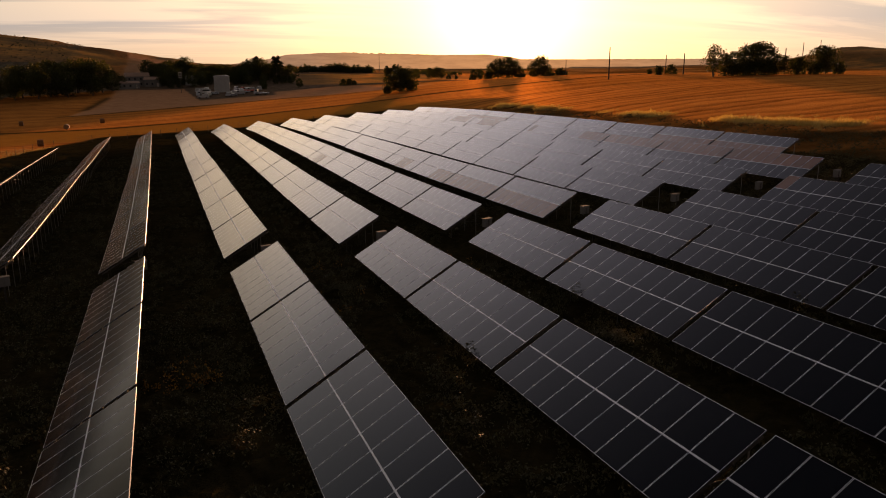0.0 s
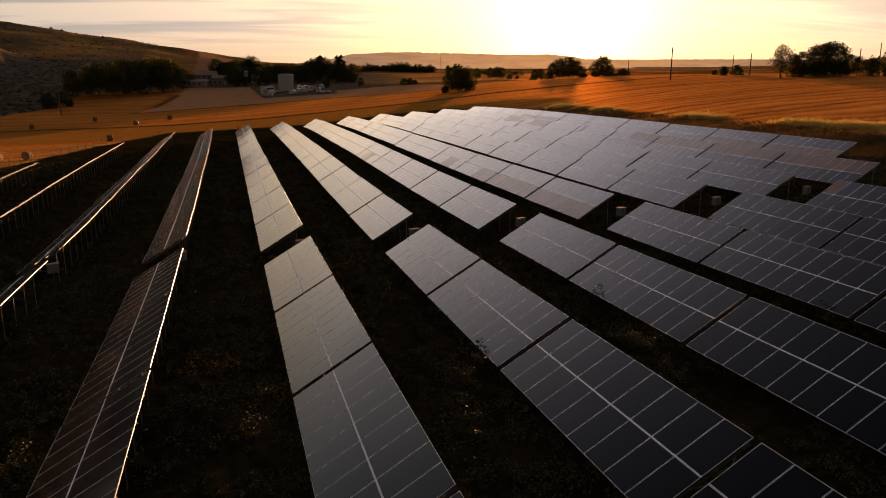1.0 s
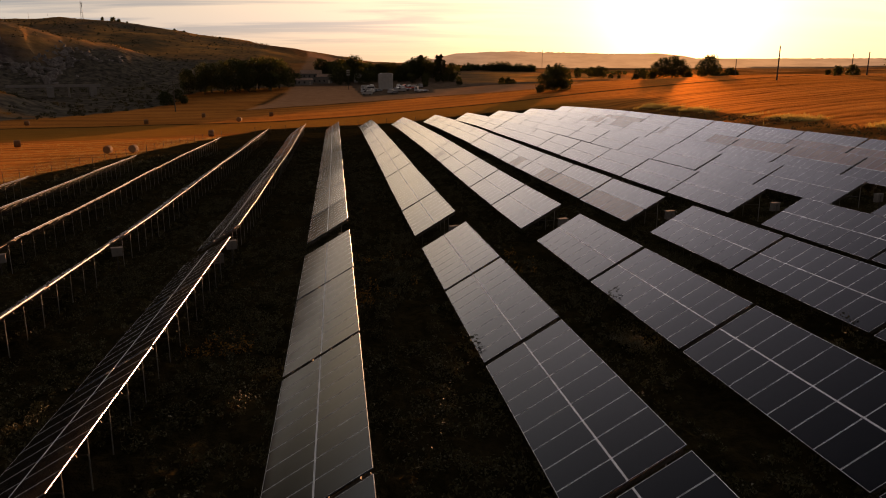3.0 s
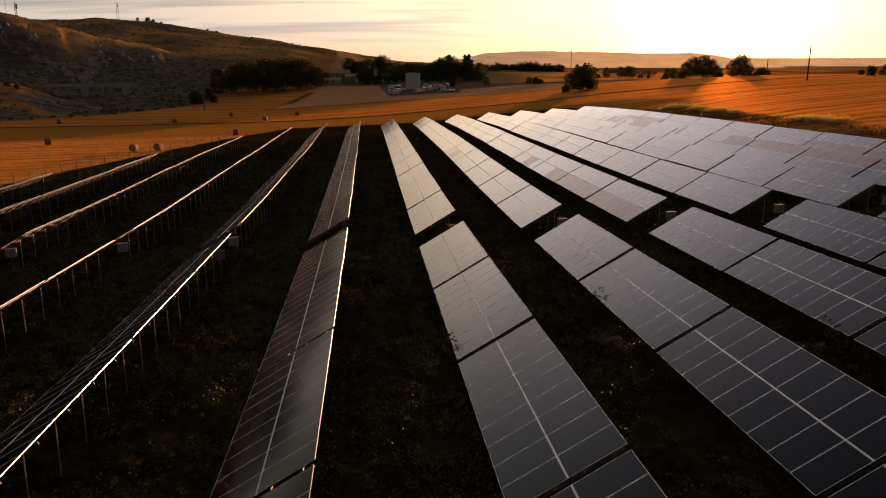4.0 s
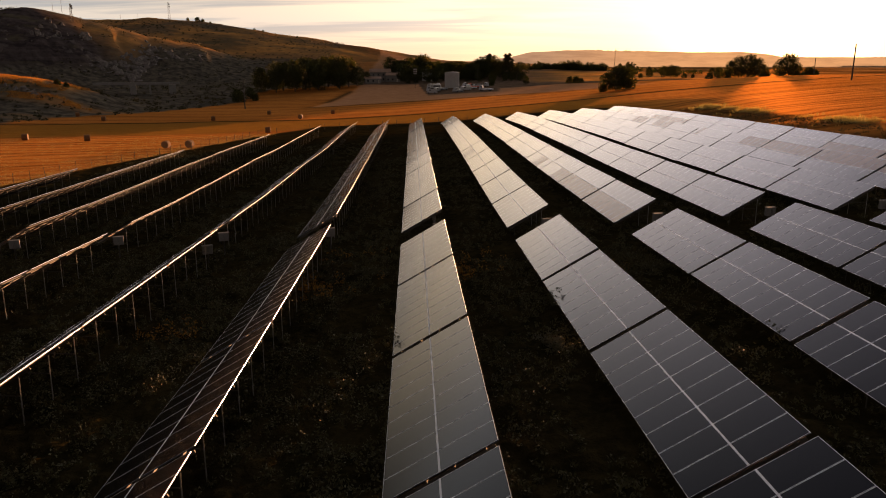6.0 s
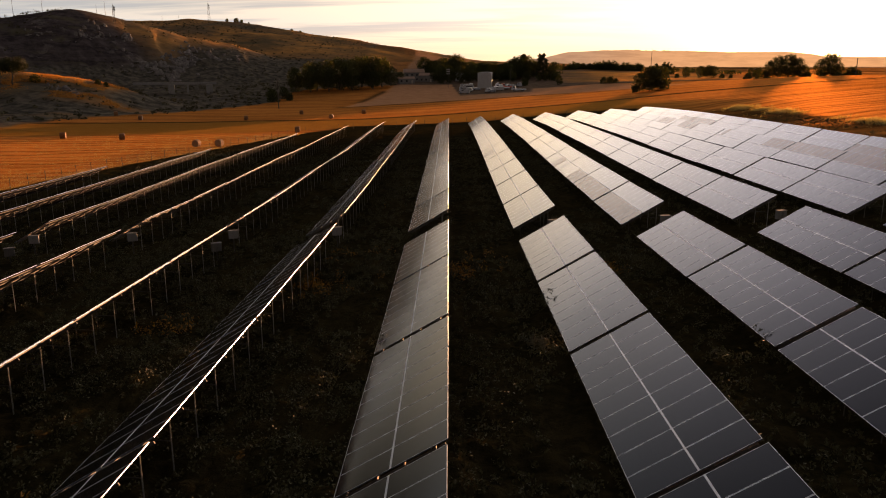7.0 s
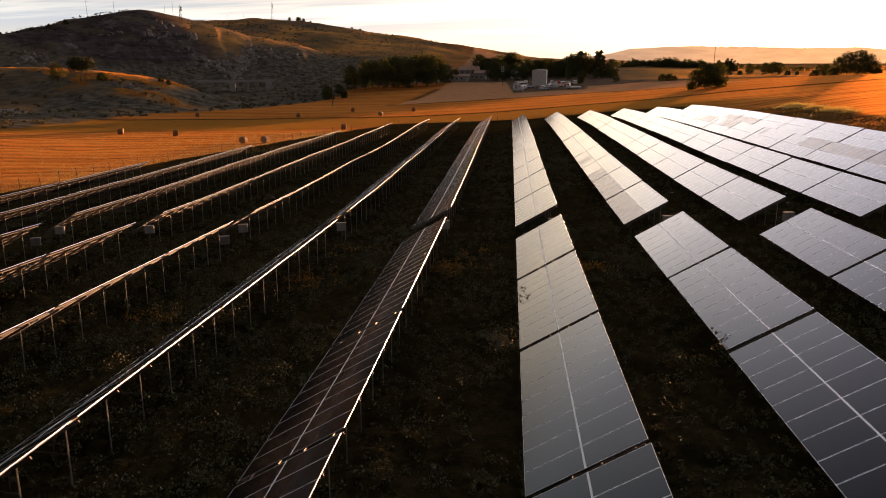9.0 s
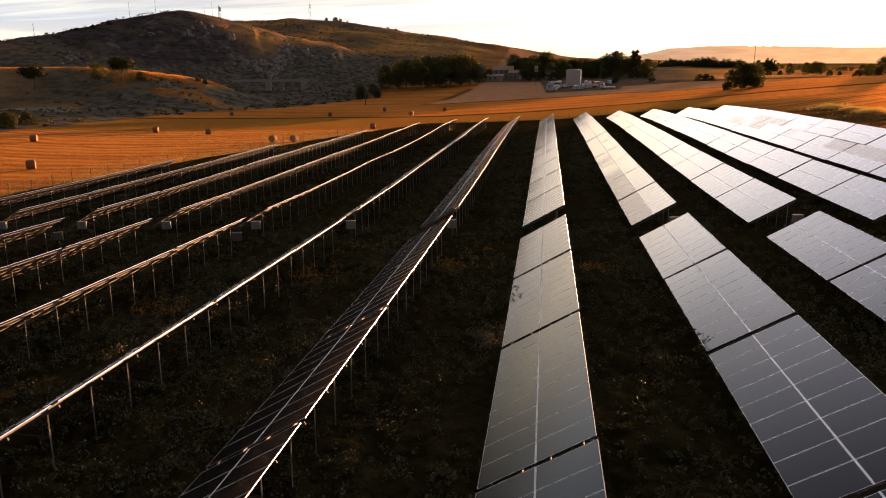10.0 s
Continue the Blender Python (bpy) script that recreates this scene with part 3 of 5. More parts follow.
def build_ground():
    seen = np.radians(np.linspace(-42, 60, 600))
    rest = np.radians(np.linspace(60, 318, 90)[1:-1])
    turn = np.concatenate([seen, rest])
    reach = np.concatenate([[0.0], 4.0 * np.exp(np.linspace(0, math.log(4700 / 4.0), 620))])
    a, r = np.meshgrid(turn, reach[1:], indexing="ij")
    x, y = 10 + r * np.sin(a), -2 + r * np.cos(a)
    z = ground(x, y)
    amp = np.clip((r - 3) / 30, 0.2, 1)
    rough = 0.13 * lumpy(x, y, 1.7) + 0.16 * lumpy(x, y, 5.3, 1) + 0.05 * lumpy(x, y, 0.8, 2)
    share = zones(x, y)
    mown = np.clip(share["straw"] + share["olive"] + share["plot"], 0, 1)
    z = z + np.where(r < 500, 0.6, 1.5) * amp * rough * (1 - 0.85 * mown)
    weedy = (1 - mown) * (1 - smooth(130, 180, r)) * smooth(2, 8, r)
    z = z + weedy * (0.26 * tufts(x, y, 1.25, 1) + 0.12 * tufts(x, y, 0.55, 2) + 0.20 * tufts(x, y, 2.9, 3))
    # ledges and gullies on the steep hill, scrubby hummocks elsewhere on it
    crag = np.exp(-(((x + 268) / 95) ** 2 + ((y - 500) / 55) ** 2)) * smooth(0, 12, z) * (1 - smooth(22, 34, z))
    z = z + crag * (2.6 * lumpy(x, y, 23, 3) + 2.4 * lumpy(x, y, 11, 4) + 1.8 * lumpy(x, y, 4.3, 5) + 1.3 * lumpy(x, y, 2.2, 15))
    wild = smooth(420, 650, np.hypot(x, y)) * smooth(3, 20, z)
    z = z + wild * (1.3 * lumpy(x, y, 31, 6) + 0.5 * lumpy(x, y, 11, 7))
    slope = smooth(8, 40, -100 - x) * (1 - smooth(420, 520, np.hypot(x, y)))
    z = z + slope * (0.7 * lumpy(x, y, 14, 8) + 0.35 * lumpy(x, y, 6, 9))
    na, nr = x.shape
    verts = np.empty((na * nr + 1, 3))
    verts[:-1] = np.stack([x, y, z], -1).reshape(-1, 3)
    verts[-1] = (10, -2, float(ground(10.0, -2.0)))
    i, j = np.meshgrid(np.arange(na), np.arange(nr - 1), indexing="ij")
    k = (i + 1) % na
    quads = np.stack([i * nr + j, i * nr + j + 1, k * nr + j + 1, k * nr + j], -1).reshape(-1, 4)
    hub = np.stack([np.arange(na) * nr, ((np.arange(na) + 1) % na) * nr, np.full(na, na * nr)], -1)
    me = bpy.data.meshes.new("ground")
    me.vertices.add(len(verts))
    me.vertices.foreach_set("co", verts.ravel())
    loops = np.concatenate([quads[:, ::-1].ravel(), hub[:, ::-1].ravel()])
    starts = np.concatenate([np.arange(len(quads)) * 4, len(quads) * 4 + np.arange(na) * 3])
    me.loops.add(len(loops))
    me.loops.foreach_set("vertex_index", loops.astype(np.int32))
    me.polygons.add(len(starts))
    me.polygons.foreach_set("loop_start", starts.astype(np.int32))
    me.polygons.foreach_set("use_smooth", np.ones(len(starts), dtype=bool))
    me.update(calc_edges=True)
    for name, share in zones(verts[:, 0], verts[:, 1]).items():
        me.attributes.new(name, "FLOAT", "POINT").data.foreach_set("value", share.astype(np.float32))
    me.materials.append(M_LAND)
    tagged(new("ground", me), "rolling farmland with mown straw fields, scrub and hills", "ground", kind="structure")


build_ground()


def build_distance():
    """The two far ridges, more than two kilometres away, with a ragged fringe of woods."""
    for n, rise in ((2, 3.0), (3, 2.0)):
        crest = RIDGES[n][0]
        xs, ys, zs = zip(*crest)
        along = np.concatenate([[0], np.cumsum(np.hypot(np.diff(xs), np.diff(ys)))])
        t = np.arange(0, along[-1], 5.0)
        x, y, z = (np.interp(t, along, v) for v in (xs, ys, zs))
        woods = smooth(-0.1, 0.5, lumpy(t, 0 * t, 170, 40 + n)) * (2.5 + 2.5 * np.abs(lumpy(t, 0 * t, 11, 43)) + 1.5 * lumpy(t, 0 * t, 5.1, 44))
        z = z + rise + woods * (1 if n == 2 else 0.6) + 0.8 * lumpy(t, 0 * t, 60, 45)
        verts = np.concatenate([np.stack([x * 0.72, y * 0.72, 0 * x - 25], 1), np.stack([x * 0.72, y * 0.72, z * 0.72 + 3.3], 1)])
        m_ = len(t)
        faces = [(k, k + 1, m_ + k + 1, m_ + k) for k in range(m_ - 1)]
        tagged(new("backdrop", mesh_of("backdrop", verts, faces, (M_DISTANCE,))), "glowing backdrop of a distant wooded ridge with painted evening haze", "backdrop", kind="structure")


build_distance()


# Solar tables: two modules up the slope, nine along the row
PITCH, FIRST_TOP, HIGH, TILT_UP = 7.55, 21.85, 2.45, 30.2
LONG, STEP = 10.02, 10.3
COLUMNS, MOD_UP, MID_GAP = 9, 1.66, 0.03
MOD_ALONG = LONG / COLUMNS - 0.014
ST, CT = math.sin(radians(TILT_UP)), math.cos(radians(TILT_UP))
SLOPE = Matrix(((-CT, 0, -ST, 0), (0, -1, 0, 0), (-ST, 0, CT, HIGH), (0, 0, 0, 1)))  # x runs down the slope, z off the glass


def module_frame_mesh(with_glass, glass):
    """A shallow tray: frame rim, sheet set into it, backsheet below; all one piece."""
    bm = bmesh.new()
    box(bm, (MOD_UP, MOD_ALONG, 0.03))
    bm.faces.ensure_lookup_table()
    top, low = max(bm.faces, key=lambda f: f.calc_center_median().z), min(bm.faces, key=lambda f: f.calc_center_median().z)
    low.material_index = 2
    bmesh.ops.inset_individual(bm, faces=[top], thickness=0.019, depth=0.0)
    inner = max(bm.faces, key=lambda f: (f.calc_center_median().z > 0.014, f.calc_area()))
    bmesh.ops.inset_individual(bm, faces=[inner], thickness=0.0005, depth=-0.0015 if with_glass else -0.012)
    inner.material_index = 1 if with_glass else 2
    for f in bm.faces:
        if abs(f.normal.z) < 0.5 and f.calc_area() > 0.02:
            f.material_index = 3
    return bm_mesh("solar_module", bm, (M_FRAME, glass, M_BACK, M_EDGE))


def glass_mesh(glass):
    bm = bmesh.new()
    box(bm, (MOD_UP - 0.042, MOD_ALONG - 0.042, 0.006), Matrix.Translation((0, 0, 0.0105)))
    return bm_mesh("glass_sheet", bm, glass)


def channel(bm, size, m):
    """A C-shaped steel section along z."""
    wide, deep, long = size
    for dx, dy, lx, ly in ((0, 0, 0.006, deep), (wide / 2, deep / 2, wide, 0.006), (wide / 2, -deep / 2, wide, 0.006)):
        box(bm, (lx, ly, long), m @ Matrix.Translation((dx, dy, long / 2)))


FRAME_BARE, FRAME_CELL, FRAME_MATT = module_frame_mesh(False, M_CELL), module_frame_mesh(True, M_CELL), module_frame_mesh(True, M_MATT)
GLASS_CELL, GLASS_MATT = glass_mesh(M_CELL), glass_mesh(M_MATT)


def post_mesh(name, high, metal):
    bm = bmesh.new()
    channel(bm, (0.024, 0.036, high + 0.5), Matrix.Translation((0, 0, -0.5)))
    return bm_mesh(name, bm, metal)


REAR_AT, FRONT_AT = 0.55, 2.75
REAR, FRONT = post_mesh("rear_post", HIGH - REAR_AT * ST - 0.16, M_GALV), post_mesh("front_post", HIGH - FRONT_AT * ST - 0.16, M_STEEL)


def rafter_mesh():
    bm = bmesh.new()
    box(bm, (3.1, 0.06, 0.09), Matrix.Translation((1.68, 0, -0.145)), 0.008)
    # the slanting strut welded to it
    back = SLOPE.inverted()
    rod(bm, back @ Vector((-REAR_AT * CT - 0.03, 0, 1.25)), back @ Vector((-1.95 * CT, 0, HIGH - 1.95 * ST - 0.17)), 0.02, 0.02, 6)
    return bm_mesh("rafter", bm, M_STEEL)


def purlin_mesh(long):
    bm = bmesh.new()
    box(bm, (0.045, long, 0.055), Matrix.Translation((0, 0, -0.05)), 0.006)
    return bm_mesh("purlin", bm, M_STEEL)


def mid_rail_mesh():
    bm = bmesh.new()
    box(bm, (0.034, LONG, 0.004), Matrix.Translation((MOD_UP + MID_GAP / 2, 0, 0.0185)))
    return bm_mesh("mid_rail", bm, M_RAIL)


MID_RAIL = mid_rail_mesh()
RAFTER, PURLIN, PURLIN_FAR = rafter_mesh(), purlin_mesh(LONG + 0.16), purlin_mesh(LONG - 0.1)
STATIONS = [(-2 + k) * 2.06 - 0.80 for k in range(5)]
PURLINS = (0.38, 1.28, 2.08, 2.98)


def joined(meshes, name, mats):
    bm = bmesh.new()
    for me, m in meshes:
        start = len(bm.verts)
        bm.from_mesh(me)
        bm.verts.ensure_lookup_table()
        bmesh.ops.transform(bm, matrix=m, verts=bm.verts[start:])
    return bm_mesh(name, bm, mats)


UNDERFRAME = joined([(RAFTER, Matrix.Translation((0, s, 0)) @ SLOPE) for s in STATIONS] + [(PURLIN_FAR, SLOPE @ Matrix.Translation((p, 0, 0))) for p in PURLINS], "underframe", M_STEEL)


def solar_table(near):
    t = thing("solar_table", "tilted steel solar table carrying two tiers of nine dark glass modules", "solar panel", "rows of solar tables")
    for tier in (0, 1):
        for k in range(COLUMNS):
            at = SLOPE @ Matrix.Translation((MOD_UP / 2 + tier * (MOD_UP + MID_GAP), (k - (COLUMNS - 1) / 2) * LONG / COLUMNS, 0))
            p = part("solar_module", FRAME_BARE if near else FRAME_CELL, t, at)
            if near:
                part("glass_sheet", GLASS_CELL, p)
    part("mid_rail", MID_RAIL, t, SLOPE)
    for s in STATIONS:
        part("rear_post", REAR, t, Matrix.Translation((-REAR_AT * CT, s, 0)))
        part("front_post", FRONT, t, Matrix.Translation((-FRONT_AT * CT, s, 0)))
        if near:
            part("rafter", RAFTER, t, Matrix.Translation((0, s, 0)) @ SLOPE)
    if near:
        for p in PURLINS:
            part("purlin", PURLIN, t, SLOPE @ Matrix.Translation((p, 0, 0)))
    else:
        part("underframe", UNDERFRAME, t)
    return t


def table_pose(x, y):
    z0, z1 = float(ground(x, y - LONG / 2)), float(ground(x, y + LONG / 2))
    return pose(x, y, (z0 + z1) / 2, math.degrees(math.atan2(z1 - z0, LONG)), 0, 0)


# tables of the far block in each row, by row number
FAR_COUNT = {-7: 4, -6: 6, -5: 9, -4: 11, -3: 12, -2: 12, -1: 12, 0: 12, 1: 12, 2: 12, 3: 12, 4: 12, 5: 11}
NEAR_COUNT = {k: 5 for k in range(-5, 5)}


def far_start(k):
    return 46.9 - 0.55 * k + (STEP if k == 5 else 0)


def near_end(k):
    return 42.7 - 0.55 * k


UPPER, LOWER = tuple(range(COLUMNS)), tuple(range(COLUMNS, 2 * COLUMNS))
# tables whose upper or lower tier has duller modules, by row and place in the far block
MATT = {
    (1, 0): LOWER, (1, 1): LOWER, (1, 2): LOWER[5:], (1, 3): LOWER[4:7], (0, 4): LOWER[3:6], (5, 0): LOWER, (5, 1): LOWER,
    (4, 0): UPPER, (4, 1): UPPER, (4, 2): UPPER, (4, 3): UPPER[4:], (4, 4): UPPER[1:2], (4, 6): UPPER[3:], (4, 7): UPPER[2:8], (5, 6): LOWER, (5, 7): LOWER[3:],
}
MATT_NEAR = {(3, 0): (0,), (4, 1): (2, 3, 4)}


def build_tables():
    kinds = {True: None, False: None}
    for k in sorted(FAR_COUNT):
        x = FIRST_TOP + PITCH * k
        spots = [(near_end(k) - LONG / 2 - STEP * j, k >= -2) for j in range(NEAR_COUNT.get(k, 0))]
        spots += [(far_start(k) + LONG / 2 + STEP * j, False) for j in range(FAR_COUNT[k])]
        for y, near in spots:
            m = table_pose(x, y) @ pose(0, 0, random.uniform(-0.03, 0.03), 0, random.uniform(-0.5, 0.5), 0)
            if kinds[near] is None:
                kinds[near] = t = solar_table(near)
                t.matrix_basis = m
            else:
                t = copy_thing(kinds[near], m)
            own = [c for c in t.children if c.name.startswith("solar_module")]
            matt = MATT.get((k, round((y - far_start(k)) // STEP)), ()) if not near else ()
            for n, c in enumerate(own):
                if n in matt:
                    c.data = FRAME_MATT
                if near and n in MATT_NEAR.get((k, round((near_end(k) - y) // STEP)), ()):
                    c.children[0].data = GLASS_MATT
                c.matrix_basis = c.matrix_basis @ pose(0, 0, 0, random.gauss(0, 0.04), random.gauss(0, 0.04), 0)


build_tables()


# Junction boxes on posts at the break in each row
def inverter_box():
    t = thing("inverter_box", "pale grey inverter cabinet on a steel post beside the table end", "electrical box", "inverter boxes")
    bm = bmesh.new()
    box(bm, (0.30, 0.66, 0.56), Matrix.Translation((0, 0, 1.5)), 0.02)
    part("cabinet", bm_mesh("cabinet", bm, M_BOX), t)
    bm = bmesh.new()
    box(bm, (0.36, 0.72, 0.03), Matrix.Translation((-0.01, 0, 1.80)), 0.008)
    part("rain_cover", bm_mesh("rain_cover", bm, M_BOX), t)
    bm = bmesh.new()
    box(bm, (0.012, 0.20, 0.13), Matrix.Translation((-0.157, 0.05, 1.56)), 0.003)
    part("display_panel", bm_mesh("display_panel", bm, M_DARK), t, label="small dark display window")
    bm = bmesh.new()
    rod(bm, (0, -0.18, 1.22), (0, -0.18, 1.0), 0.03)
    part("cable_gland", bm_mesh("cable_gland", bm, M_DARK), t)
    bm = bmesh.new()
    channel(bm, (0.05, 0.08, 2.1), Matrix.Translation((0.13, 0, -0.4)))
    part("post", bm_mesh("box_post", bm, M_STEEL), t)
    return t


def build_boxes():
    first = None
    spots = [(k, near_end(k) + 2.6, 0) for k in range(-6, 5)] + [(k, near_end(k) + 0.35, 12) for k in (-5, -3)]
    for k, y, turn in spots:
        x = FIRST_TOP + PITCH * k - (0.35 if turn == 0 else 0.9)
        m = pose(x, y, float(ground(x, y)) - (0.08 if turn == 0 else 0.5), 0, 0, turn + random.uniform(-4, 4) - 75)
        if first is None:
            first = inverter_box()
            first.matrix_basis = m
        else:
            copy_thing(first, m)


build_boxes()


# Wire fence along the straw field
def build_fence():
    f = thing("fence", "low wire fence of thin weathered posts along the field", "fence")
    bm = bmesh.new()
    rod(bm, (0, 0, -0.4), (0.02, 0.01, 1.55), 0.045, 0.035, 7)
    rod(bm, (0.02, 0.01, 1.55), (0.021, 0.011, 1.60), 0.035, 0.012, 7)
    post = bm_mesh("fence_post", bm, M_BARK)
    ys = np.arange(20, 176, 3.4)
    pts = [(float(np.interp(y, (15, 72, 86, 106, 132, 165, 180), (-52, -44.2, -42.3, -39.6, -32.4, -24, -17))), float(y)) for y in ys]
    pts += [(float(x), float(np.interp(x, (-17, 10, 30, 62), (181, 184, 183, 180)))) for x in np.arange(-13.5, 64, 3.6)]
    tops = []
    for x, y in pts:
        z = float(ground(x, y))
        part("fence_post", post, f, pose(x, y, z, random.gauss(0, 2.5), random.gauss(0, 2.5), random.uniform(0, 360)))
        tops.append(Vector((x, y, z)))
    for high in (0.5, 0.95, 1.4):
        bm = bmesh.new()
        for a, b in zip(tops, tops[1:]):
            rod(bm, a + Vector((0, 0, high)), b + Vector((0, 0, high)), 0.006, 0.006, 3)
        part("wire", bm_mesh("wire", bm, M_STEEL), f)


build_fence()


# Round bales
def bale_meshes():
    made = []
    for s in range(3):
        rnd = random.Random(40 + s)
        verts, faces, slots, sides = [], [], [], 28
        rings = ((0.0, 0.30), (0.0, 0.60), (0.02, 0.70), (0.10, 0.755), (0.35, 0.775), (0.62, 0.765), (0.90, 0.775), (1.15, 0.76), (1.24, 0.71), (1.26, 0.60), (1.26, 0.30))
        for w_, r in rings:
            for k in range(sides):
                a = 2 * math.pi * k / sides
                q = r * (1 + rnd.uniform(-0.022, 0.022)) * (0.94 if math.sin(a) < -0.7 else 1.0)
                verts.append((w_ - 0.63 + rnd.uniform(-0.015, 0.015), q * math.cos(a), q * math.sin(a) + 0.72))
        for i in range(len(rings) - 1):
            for k in range(sides):
                faces.append((i * sides + k, i * sides + (k + 1) % sides, (i + 1) * sides + (k + 1) % sides, (i + 1) * sides + k))
                slots.append(1 if i < 2 or i > len(rings) - 4 else 0)
        faces += [tuple(range(sides))[::-1], tuple(range((len(rings) - 1) * sides, len(rings) * sides))]
        made.append(mesh_of("round_bale", verts, faces, (M_STRAW, M_STRAW_END), slots + [1, 1]))
    return made


BALES = ((-85.9, 135.1, 20), (-75.8, 165.9, 15), (-61.5, 164.8, 25), (-37.4, 145.0, 80), (-32.7, 145.0, 75), (-23.6, 179, 10), (-102, 252, 30), (-86.7, 235.8, 10), (-53.2, 240, 20),
         (-40.8, 270.6, 5), (-24.1, 235.8, 85), (-16.0, 257.8, 15), (-57.7, 96.7, 30))


def build_bales():
    shapes = bale_meshes()
    for n, (x, y, turn) in enumerate(BALES):
        ob = new("round_bale", shapes[n % 3])
        ob.matrix_basis = pose(x, y, float(ground(x, y)) + 0.03, 0, 0, turn)
        tagged(ob, "round straw bale lying on the mown field", "bale", "bales on the mown field")


build_bales()


# Trees and shrubs
def leaf_cloud(name, rnd, lumps, per, size, mat, squash=0.8):
    """Many small leaf blades gathered in lumps (x, y, z, radius)."""
    n = len(lumps) * per
    centre = np.repeat(np.array([l[:3] for l in lumps]), per, axis=0)
    rad = np.repeat(np.array([l[3] for l in lumps]), per)[:, None]
    d = rnd.normal(size=(n, 3))
    d /= np.linalg.norm(d, axis=1)[:, None]
    at = centre + d * rad * (rnd.uniform(0.45, 1.08, (n, 1))) * np.array([1, 1, squash])
    u = rnd.normal(size=(n, 3))
    u /= np.linalg.norm(u, axis=1)[:, None]
    v = np.cross(u, rnd.normal(size=(n, 3)))
    v /= np.linalg.norm(v, axis=1)[:, None]
    s = size * rnd.uniform(0.6, 1.35, (n, 1))
    corners = np.stack([at - u * s, at - v * s * 0.55, at + u * s, at + v * s * 0.55], 1).reshape(-1, 3)
    return mesh_of(name, corners, np.arange(4 * n).reshape(-1, 4).tolist(), (mat,))


def limb(verts, faces, a, b, r0, r1, rnd, sides=7, steps=4):
    a, b = Vector(a), Vector(b)
    side = (b - a).orthogonal().normalized()
    other = (b - a).normalized().cross(side)
    start = len(verts)
    for i in range(steps + 1):
        t = i / steps
        wander = 0 if i in (0, steps) else (b - a).length * 0.05
        c = a.lerp(b, t) + side * rnd.uniform(-wander, wander) + other * rnd.uniform(-wander, wander)
        r = r0 + (r1 - r0) * t
        for k in range(sides):
            g = 2 * math.pi * k / sides
            verts.append(tuple(c + (side * math.cos(g) + other * math.sin(g)) * r))
    for i in range(steps):
        for k in range(sides):
            p, q = start + i * sides + k, start + i * sides + (k + 1) % sides
            faces.append((p, q, q + sides, p + sides))
    faces.append(tuple(start + steps * sides + k for k in range(sides)))


def make_tree(seed, high, wide, bare, mat, leaf, lumps, per, label, name="tree", category="tree", shape="round"):
    rnd, r = np.random.RandomState(seed), random.Random(seed)
    t = thing(name, label, category)
    verts, faces = [], []
    fork = high * bare
    limb(verts, faces, (0, 0, -0.5), (r.uniform(-0.2, 0.2), r.uniform(-0.2, 0.2), fork * 1.25), high * 0.030, high * 0.018, r, 8, 5)
    blobs = []
    for k in range(lumps):
        up = (k + 0.5) / lumps
        if shape == "round":
            ring = math.sin(math.pi * (0.16 + 0.80 * up)) ** 0.8
        elif shape == "tall":
            ring = (1 - up) ** 0.7 * 0.9 + 0.08
        else:
            ring = 0.6 + 0.4 * math.sin(math.pi * up)
        a = k * 2.39996 + r.uniform(-0.5, 0.5)
        far = wide / 2 * ring * r.uniform(0.35, 0.95)
        z = fork * 0.85 + (high - fork * 0.85) * (up * 0.94) + r.uniform(-0.05, 0.05) * high
        size = wide * r.uniform(0.13, 0.24) * (0.7 if shape == "tall" else 1)
        blobs.append((far * math.cos(a), far * math.sin(a), z, size))
    for b in blobs[:: max(1, len(blobs) // 9)]:
        limb(verts, faces, (0, 0, fork * r.uniform(0.7, 1.2)), b[:3], high * 0.013, high * 0.003, r, 5, 3)
    part("trunk", mesh_of("trunk", verts, faces, (M_BARK,), None, True), t)
    part("crown", leaf_cloud("crown", rnd, blobs, per, leaf, mat), t)
    return t


def plant(kinds, spots, label=""):
    """Sets copies of the given first trees at (x, y, kind, size, turn)."""
    for x, y, kind, size, turn in spots:
        m = pose(x, y, float(ground(x, y)) - 0.1, 0, 0, turn) @ Matrix.Diagonal((size, size, size * (0.92 + 0.16 * ((turn * 7) % 10) / 10), 1))
        ob = kinds[kind]
        if not ob.get("placed"):
            ob["placed"] = 1
            ob.matrix_basis = m
        else:
            c = copy_thing(ob, Matrix())
            c.matrix_basis = m


